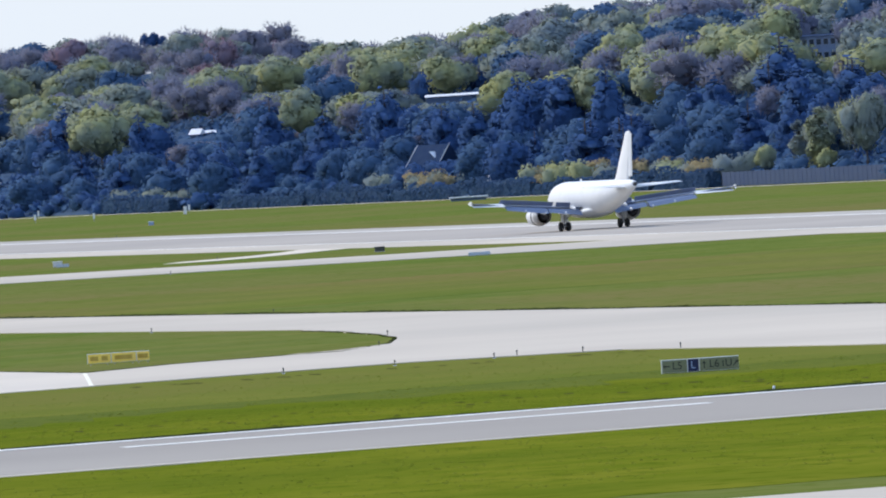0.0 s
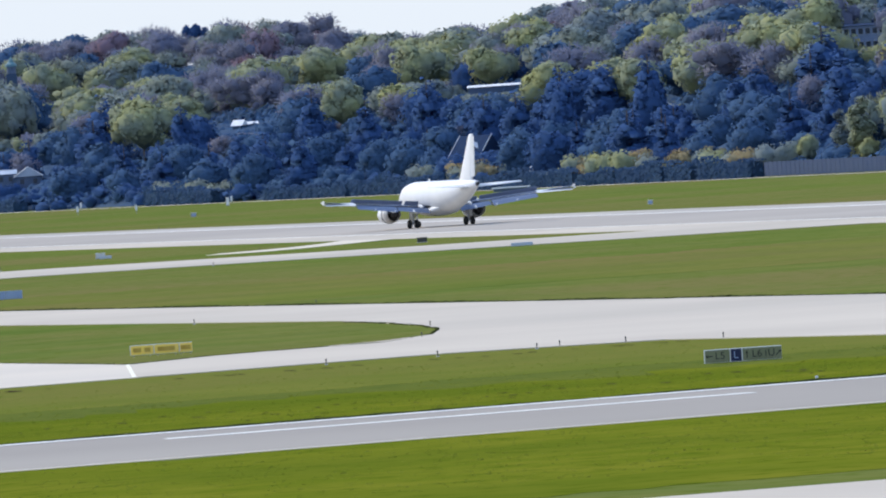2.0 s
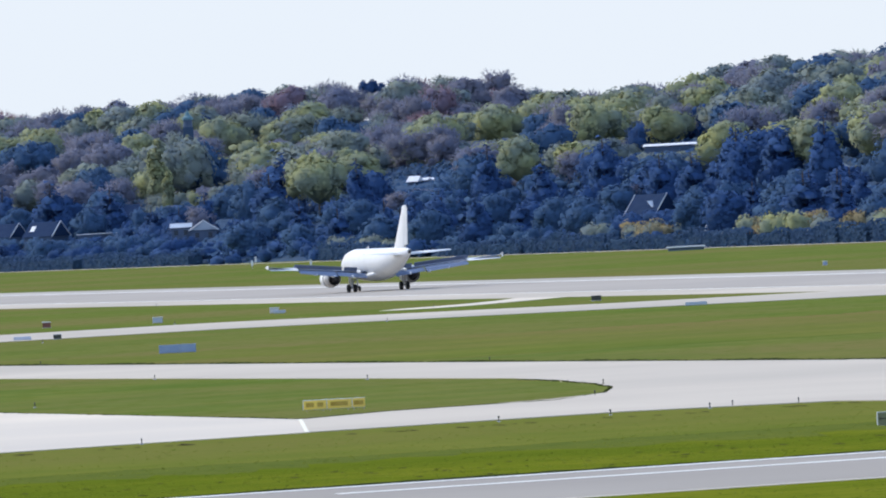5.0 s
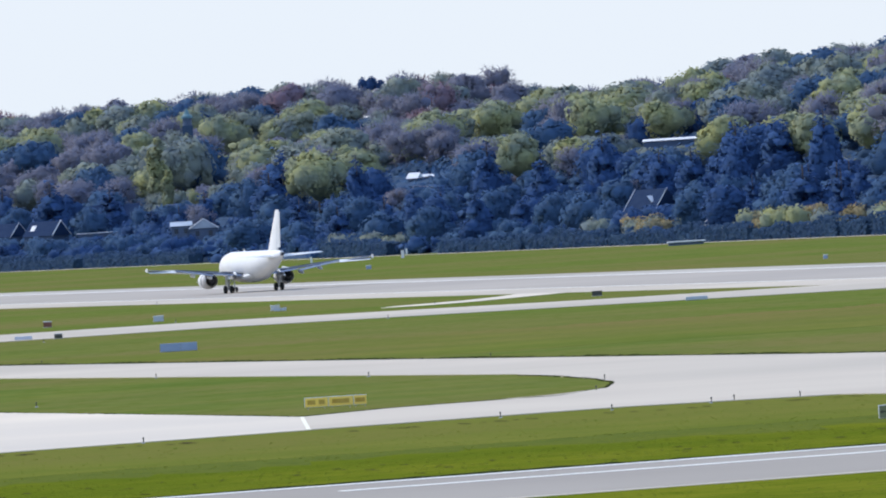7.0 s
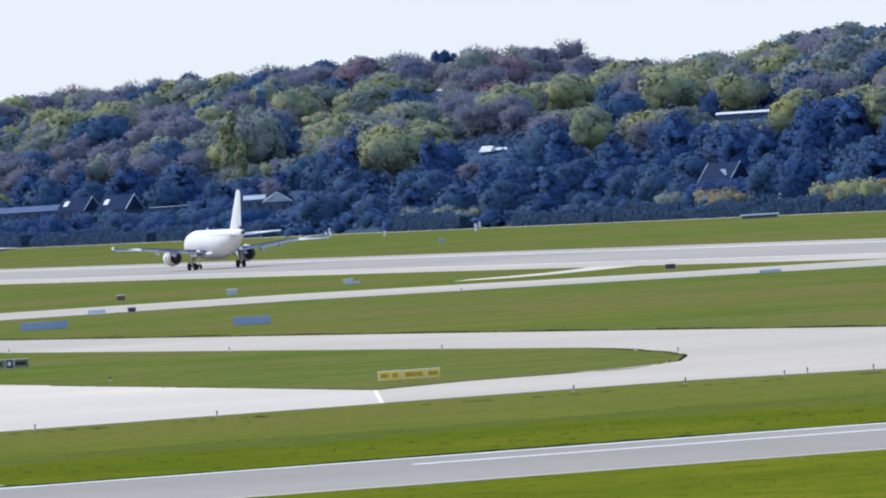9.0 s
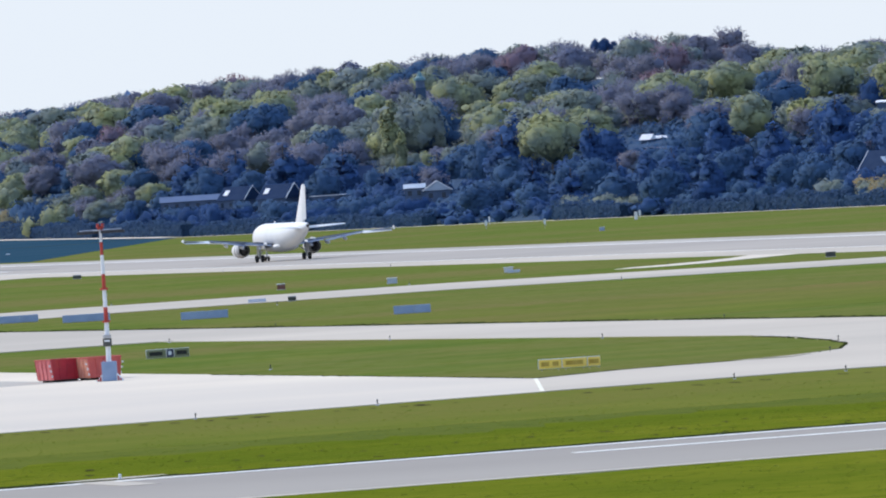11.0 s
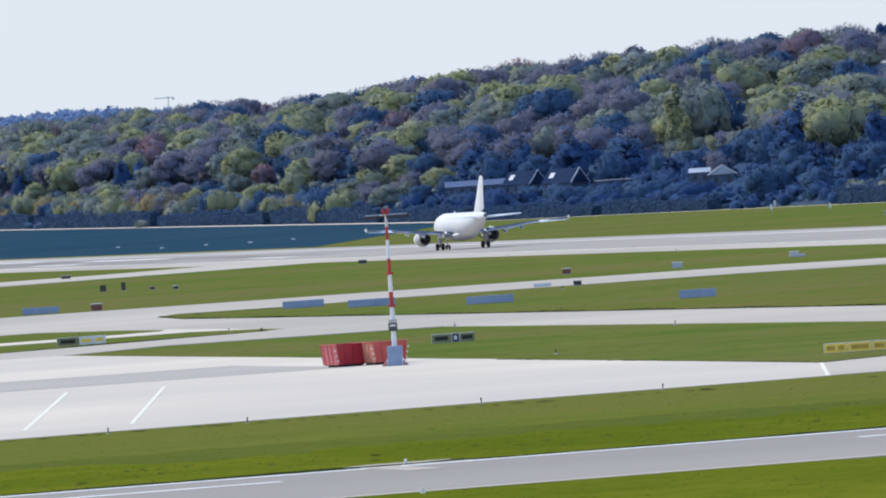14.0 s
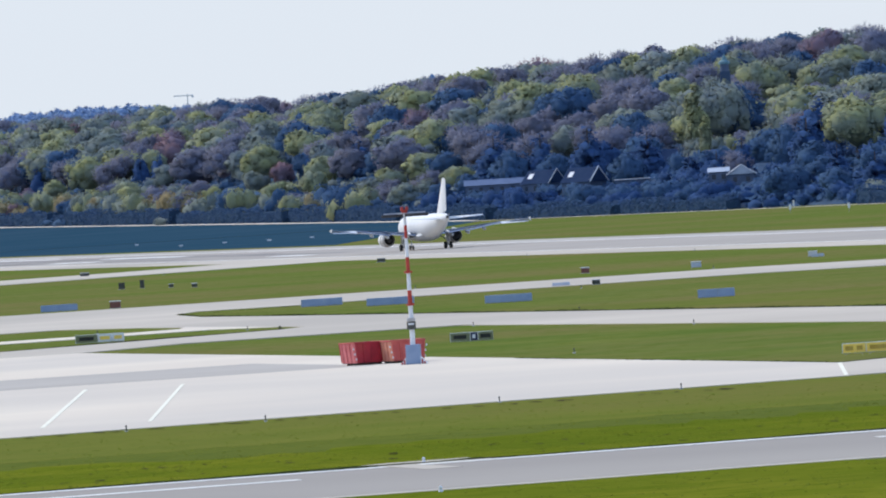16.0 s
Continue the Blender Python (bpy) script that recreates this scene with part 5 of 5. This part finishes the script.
def shrubs():
    rng = random.Random(11)
    for i in range(34):
        yy = rng.uniform(1925, 2160)
        if 2062 < yy < 2092:
            continue
        tree("shrub", 214 + rng.uniform(0, 3), yy, rng.uniform(4.2, 6.2), rng.choice((LEAF_GOLD, LEAF_OLIVE, LEAF_OLIVE, LEAF_FRESH)), "spring shrub in yellow and orange leaf", 1.1, i, "shrubs behind the hedge", "shrub")
    for i in range(9):
        tree("shrub", 213.5 + rng.uniform(0, 3), rng.uniform(2290, 2400), rng.uniform(3.6, 5.2), rng.choice((LEAF_OLIVE, LEAF_DEEP, LEAF_OLIVE)), "green shrub above the hedge", 1.0, i, "shrubs behind the hedge", "shrub")
    for i in range(60):
        tree("shrub", 214 + rng.uniform(0, 4), rng.uniform(2860, 3500), rng.uniform(6, 9.5), rng.choice((LEAF_FRESH, LEAF_OLIVE, LEAF_OLIVE, LEAF_FRESH, LEAF_GOLD, LEAF_DEEP)), "spring shrub at the wood edge", .8, i, "shrubs at the wood edge", "shrub")
    for i in range(50):
        tree("shrub", 215 + rng.uniform(0, 6), rng.uniform(2160, 2850), rng.uniform(3, 5.5), rng.choice((LEAF_DARK, LEAF_DEEP, LEAF_DARK)), "dark green shrub at the foot of the slope", 1.0, i, "shrubs at the foot of the slope", "shrub")


shrubs()


def fence(y0, y1, x, h):
    f = thing("fence", "grey-blue sheet fence with posts at the field edge", "fence")
    n = int((y1 - y0) / 2.5)
    for i in range(n):
        a = y0 + i * (y1 - y0) / n
        b = a + (y1 - y0) / n - .1
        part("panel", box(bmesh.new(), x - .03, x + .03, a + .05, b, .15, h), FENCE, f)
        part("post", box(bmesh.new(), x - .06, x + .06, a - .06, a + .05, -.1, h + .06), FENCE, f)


fence(1770, 1918, 208.5, 2.7)


def slab_roof():
    s = thing("low_shed", "low white-roofed shed at the field edge", "shed", pose(192, 2020, 0, 0, 0, -16))
    part("wall", box(bmesh.new(), -3.3, 3.3, -1.5, 1.5, -.1, .55), PLASTER, s)
    part("roof", box(bmesh.new(), -3.6, 3.6, -1.8, 1.8, .55, .8, bevel=.04), WHITE, s, "white flat roof")


slab_roof()


# ---- houses on the slope ----
def house(x, y, z, w, d, wall_h, roof_h, turn, label, roof=None, wall=None, ridge_along=True, windows=3, skylights=0, pale_gable=False, board=.12, storeys=1, verges=((-1, -1), (1, -1))):
    roof, wall = roof or ROOF_PALE, wall or PLASTER
    hs = thing("house", label, "house", pose(x, y, z, 0, 0, turn), "houses below the wood")
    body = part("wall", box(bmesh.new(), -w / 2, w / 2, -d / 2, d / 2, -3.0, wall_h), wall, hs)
    bm = bmesh.new()
    o = .35
    if roof_h > .3:
        if ridge_along:
            r0 = [(-w / 2 - o, -d / 2 - o, wall_h - .1), (-w / 2 - o, d / 2 + o, wall_h - .1), (-w / 2 - o, 0, wall_h + roof_h)]
            r1 = [(w / 2 + o, b, c) for a, b, c in r0]
        else:
            r0 = [(-w / 2 - o, -d / 2 - o, wall_h - .1), (w / 2 + o, -d / 2 - o, wall_h - .1), (0, -d / 2 - o, wall_h + roof_h)]
            r1 = [(a, d / 2 + o, c) for a, b, c in r0]
        loft(bm, [r0, r1])
    else:
        box(bm, -w / 2 - o, w / 2 + o, -d / 2 - o, d / 2 + o, wall_h, wall_h + roof_h, bevel=.04)
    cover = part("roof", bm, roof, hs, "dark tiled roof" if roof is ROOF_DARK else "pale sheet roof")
    for i in range(windows):
        cx, half = -w / 2 + (i + .5) * w / windows, min(.55, w / windows * .42)
        for k in range(storeys):
            top = wall_h - .6 - 2.7 * k
            win = part("window", box(bmesh.new(), cx - half, cx + half, -d / 2 - .05, -d / 2 + .04, top - 1.3, top), ROOF_PALE if storeys > 1 else PLASTER, hs)
            part("pane", box(bmesh.new(), cx - half + .09, cx + half - .09, -d / 2 - .06, -d / 2 - .045, top - 1.21, top - .09), PANE, win)
    for i in range(skylights):
        cx = -w * .3 + i * w * .42
        m = Matrix.Translation((cx, -d / 4, wall_h + roof_h / 2 + .12)) @ pose(0, 0, 0, math.degrees(math.atan2(roof_h, d / 2)))
        # white paint stands for the sky's glint on the glass
        part("skylight", box(bmesh.new(), -.65, .65, -.9, .9, 0, .08, m), WHITE, cover, "skylight with its glint painted white")
    if pale_gable:
        for s, end in verges:
            a = Vector((s * (w / 2 + o), end * (d / 2 + o + .03), wall_h - .1))
            b = Vector((0, end * (d / 2 + o + .03), wall_h + roof_h + .1))
            if ridge_along:
                a, b = Vector((w / 2 + o + .03, s * (d / 2 + o), wall_h - .1)), Vector((w / 2 + o + .03, 0, wall_h + roof_h + .1))
            part("bargeboard", rod(bmesh.new(), a, b, board, seg=6), WHITE, cover, "white gable board")
    part("chimney", box(bmesh.new(), w * .2, w * .2 + .6, .3, .9, wall_h, wall_h + roof_h + .7), ROOF_DARK, cover)
    return hs


house(228, 2522, 4.2, 6.0, 9, 3.6, 2.0, -16, "pale-roofed grey villa among dark trees", ROOF_PALE, windows=2, ridge_along=False, pale_gable=True)
house(223.6, 2526, 4.0, 4.4, 6, 4.6, .9, -16, "pale-roofed side wing of a villa", ROOF_PALE, PLASTER, windows=2)
house(226, 2762, 6.0, 15.8, 7, 2.6, 1.3, -14, "long low building with a dim blue-grey sheet roof", ROOF_DIM, windows=6)
house(228, 2720, 6.0, 8.0, 7, 2.2, 3.2, -50, "dark-roofed gabled house with a skylight with its glint painted white", ROOF_DARK, windows=3, skylights=1, pale_gable=True, board=.09)
house(228, 2677, 5.8, 8.4, 7, 2.2, 3.4, -50, "dark-roofed gabled house with a white gable board", ROOF_DARK, windows=3, skylights=1, pale_gable=True, board=.13)
house(236, 2654, 6.4, 11.2, 6, 1.4, .16, -14, "flat-roofed carport with a bright roof edge", WHITE, windows=0)
house(268, 2483, 14.8, 2.2, 3, 1.3, 1.2, -40, "small bright-roofed house high on the slope", WHITE, PLASTER, windows=1)
house(271, 2484, 15.0, 2.6, 3, 1.3, .5, -10, "small bright-roofed house high on the slope", WHITE, PLASTER, windows=1)
house(289, 2348, 18.5, 12.0, 8, 2.2, .42, -20, "long low white roof among the trees", WHITE, windows=0)
house(229, 2165, 4.2, 6.4, 9, 2.2, 4.2, 24, "steep dark gable house with white bargeboards", ROOF_DARK, ROOF_DARK, False, 2, 1, True, .09, verges=((-1, -1), (-1, 1)))
house(218, 2086, 1.6, 4.4, 4, 2.0, 1.6, -16, "small white-gabled hut behind the hedge", WHITE, WHITE, False, 0)
house(309, 2158, 21.9, 9.9, 8, 5.5, .32, -22, "glazed pale blue two-storey house near the hilltop", ROOF_DARK, STEEL_BLUE, windows=7, storeys=2)
house(254, 2821, 9.5, 16.5, 9, 2.5, 4.2, -10, "large house with a dim blue-grey roof", ROOF_DARK, windows=3)
house(248, 2690, 8.5, 13, 9, 2.5, 3.5, -10, "large house with a dim blue-grey roof", ROOF_DARK, windows=3)
house(218, 2270, -.5, 5.0, 5, 2.2, 1.2, -16, "small grey hut behind the hedge", PLASTER, PLASTER, windows=1)


def parked_car(x, y, mat, label):
    z = float(land(np.float64(x), np.float64(y))) + .9
    c = thing("car", label, "car", pose(x, y, z, 0, 0, 75), "cars parked below the houses")
    rings = []
    for xx, hh, ww in ((-2.1, .75, .75), (-1.7, .95, .82), (-.9, 1.45, .72), (.5, 1.45, .72), (1.2, .95, .82), (2.0, .8, .78), (2.15, .6, .7)):
        rings.append([(-ww, xx, .25), (ww, xx, .25), (ww * .95, xx, hh), (-ww * .95, xx, hh)])
    body = part("body", loft(bmesh.new(), rings), mat, c)
    part("side_glass", box(bmesh.new(), -.77, .77, -.75, .6, 1.0, 1.33), PANE, body)
    for sx in (-.78, .78):
        for yy in (-1.3, 1.3):
            part("wheel", rod(bmesh.new(), (sx - .1, yy, .3), (sx + .1, yy, .3), .32, seg=14), RUBBER, c)
    pad = part("parking_pad", box(bmesh.new(), -1.6, 1.6, -2.6, 2.6, -1.2, 0), ROOF_DARK, c)


parked_car(220, 2719, WHITE, "silver-white parked car below the houses")
parked_car(220, 2682, WHITE, "white parked car below the houses")
parked_car(220, 2635, ROOF_PALE, "grey parked car below the houses")


# ---- on the skyline ----
def turret():
    t = thing("church_turret", "small turret with a green copper cap above the trees", "tower", pose(286, 2760, 16.9, 0, 0, -15))
    # the shaft takes the undergrowth colour so that it sinks into the trees
    part("shaft", box(bmesh.new(), -1.3, 1.3, -1.3, 1.3, 0, 16.2), UNDERGROWTH, t, "dark shaft in the undergrowth's colour")
    part("belfry", rod(bmesh.new(), (0, 0, 16.2), (0, 0, 18.0), 1.15, seg=8), PLASTER, t, "dim grey belfry")
    part("cap", loft(bmesh.new(), [[(r * math.cos(i * math.pi / 4), r * math.sin(i * math.pi / 4), z) for i in range(8)] for r, z in ((1.5, 18.0), (1.35, 18.6), (.7, 19.1), (.5, 19.7), (.05, 20.6))]), COPPER, t, "green copper cap")


turret()


def far_pyramid():
    t = thing("far_spire", "far pyramid roof above the ridge, haze painted blue-grey", "tower", pose(580, 4388, 21.5, 0, 0, -12))
    bm = loft(bmesh.new(), [[(-3.8, -3.8, 24.6), (3.8, -3.8, 24.6), (3.8, 3.8, 24.6), (-3.8, 3.8, 24.6)], [(-.3, -.3, 29.6), (.3, -.3, 29.6), (.3, .3, 29.6), (-.3, .3, 29.6)]])
    part("roof", bm, FAR_HAZE, t)
    part("shaft", box(bmesh.new(), -3, 3, -3, 3, 0, 24.6), FAR_HAZE, t)


far_pyramid()


def crane():
    c = thing("tower_crane", "far grey tower crane behind the ridge", "crane", pose(485, 4409, 0, 0, 0, -10))
    part("tower", box(bmesh.new(), -.2, .2, -.2, .2, 0, 49.3), CRANE_PAINT, c)
    part("jib", box(bmesh.new(), -5.5, 2.4, -.3, .3, 48.5, 48.9), CRANE_PAINT, c)
    part("counterweight", box(bmesh.new(), 1.6, 2.4, -.4, .4, 47.8, 48.5), CRANE_PAINT, c)


crane()


def far_ridge():
    """A more distant wooded rise, distance haze put into its blue base colour."""
    rng = np.random.default_rng(21)
    V, T, k = [], [], 0
    for i in range(260):
        x, y = rng.uniform(330, 540), rng.uniform(4280, 4500)
        top = np.interp(x, [330, 397, 440, 458, 475, 540], [40, 45, 46, 47, 45.5, 40]) * y / 4320
        r = rng.uniform(4, 7)
        v, f, n = SHAPES["brush"][i % 4]
        V.append(v * (r, r, r) + (x, y, top - r - rng.uniform(0, 4)))
        T.append(f + k)
        k += len(v)
    hill = np.array([(250, 4300, 0), (640, 4300, 0), (640, 4420, 37), (250, 4420, 37), (640, 4700, 37), (250, 4700, 37)], float)
    V.append(hill)
    T.append(np.array([(0, 1, 2), (0, 2, 3), (3, 2, 4), (3, 4, 5)]) + k)
    ob = new("backdrop_ridge", mesh_np("backdrop_ridge", np.concatenate(V), np.concatenate(T), FAR_HAZE))
    tagged(ob, "distant wooded ridge, distance haze painted blue", "hill", kind="structure")


far_ridge()


def motions():
    walk(airliner, [(t, pose(0, y, 0.055)) for t, y in ROLL_OUT])
    # the spoilers fold down late in the roll-out
    for panel, (x, y, z, lift, sweep) in SPOILERS:
        walk(panel, [(t, pose(x, y, z, a, lift, sweep)) for t, a in ((0, -50), (4.6, -50), (6.8, -9), (16, -9))])
    # and the flaps are drawn in after them
    for panel, (x, y, z) in FLAPS:
        walk(panel, [(t, pose(x, y + d, z, a) @ pose(-x, -y, -z)) for t, d, a in ((0, 0, 0), (4.7, 0, 0), (7.0, .4, -20), (16, .4, -20))])


motions()
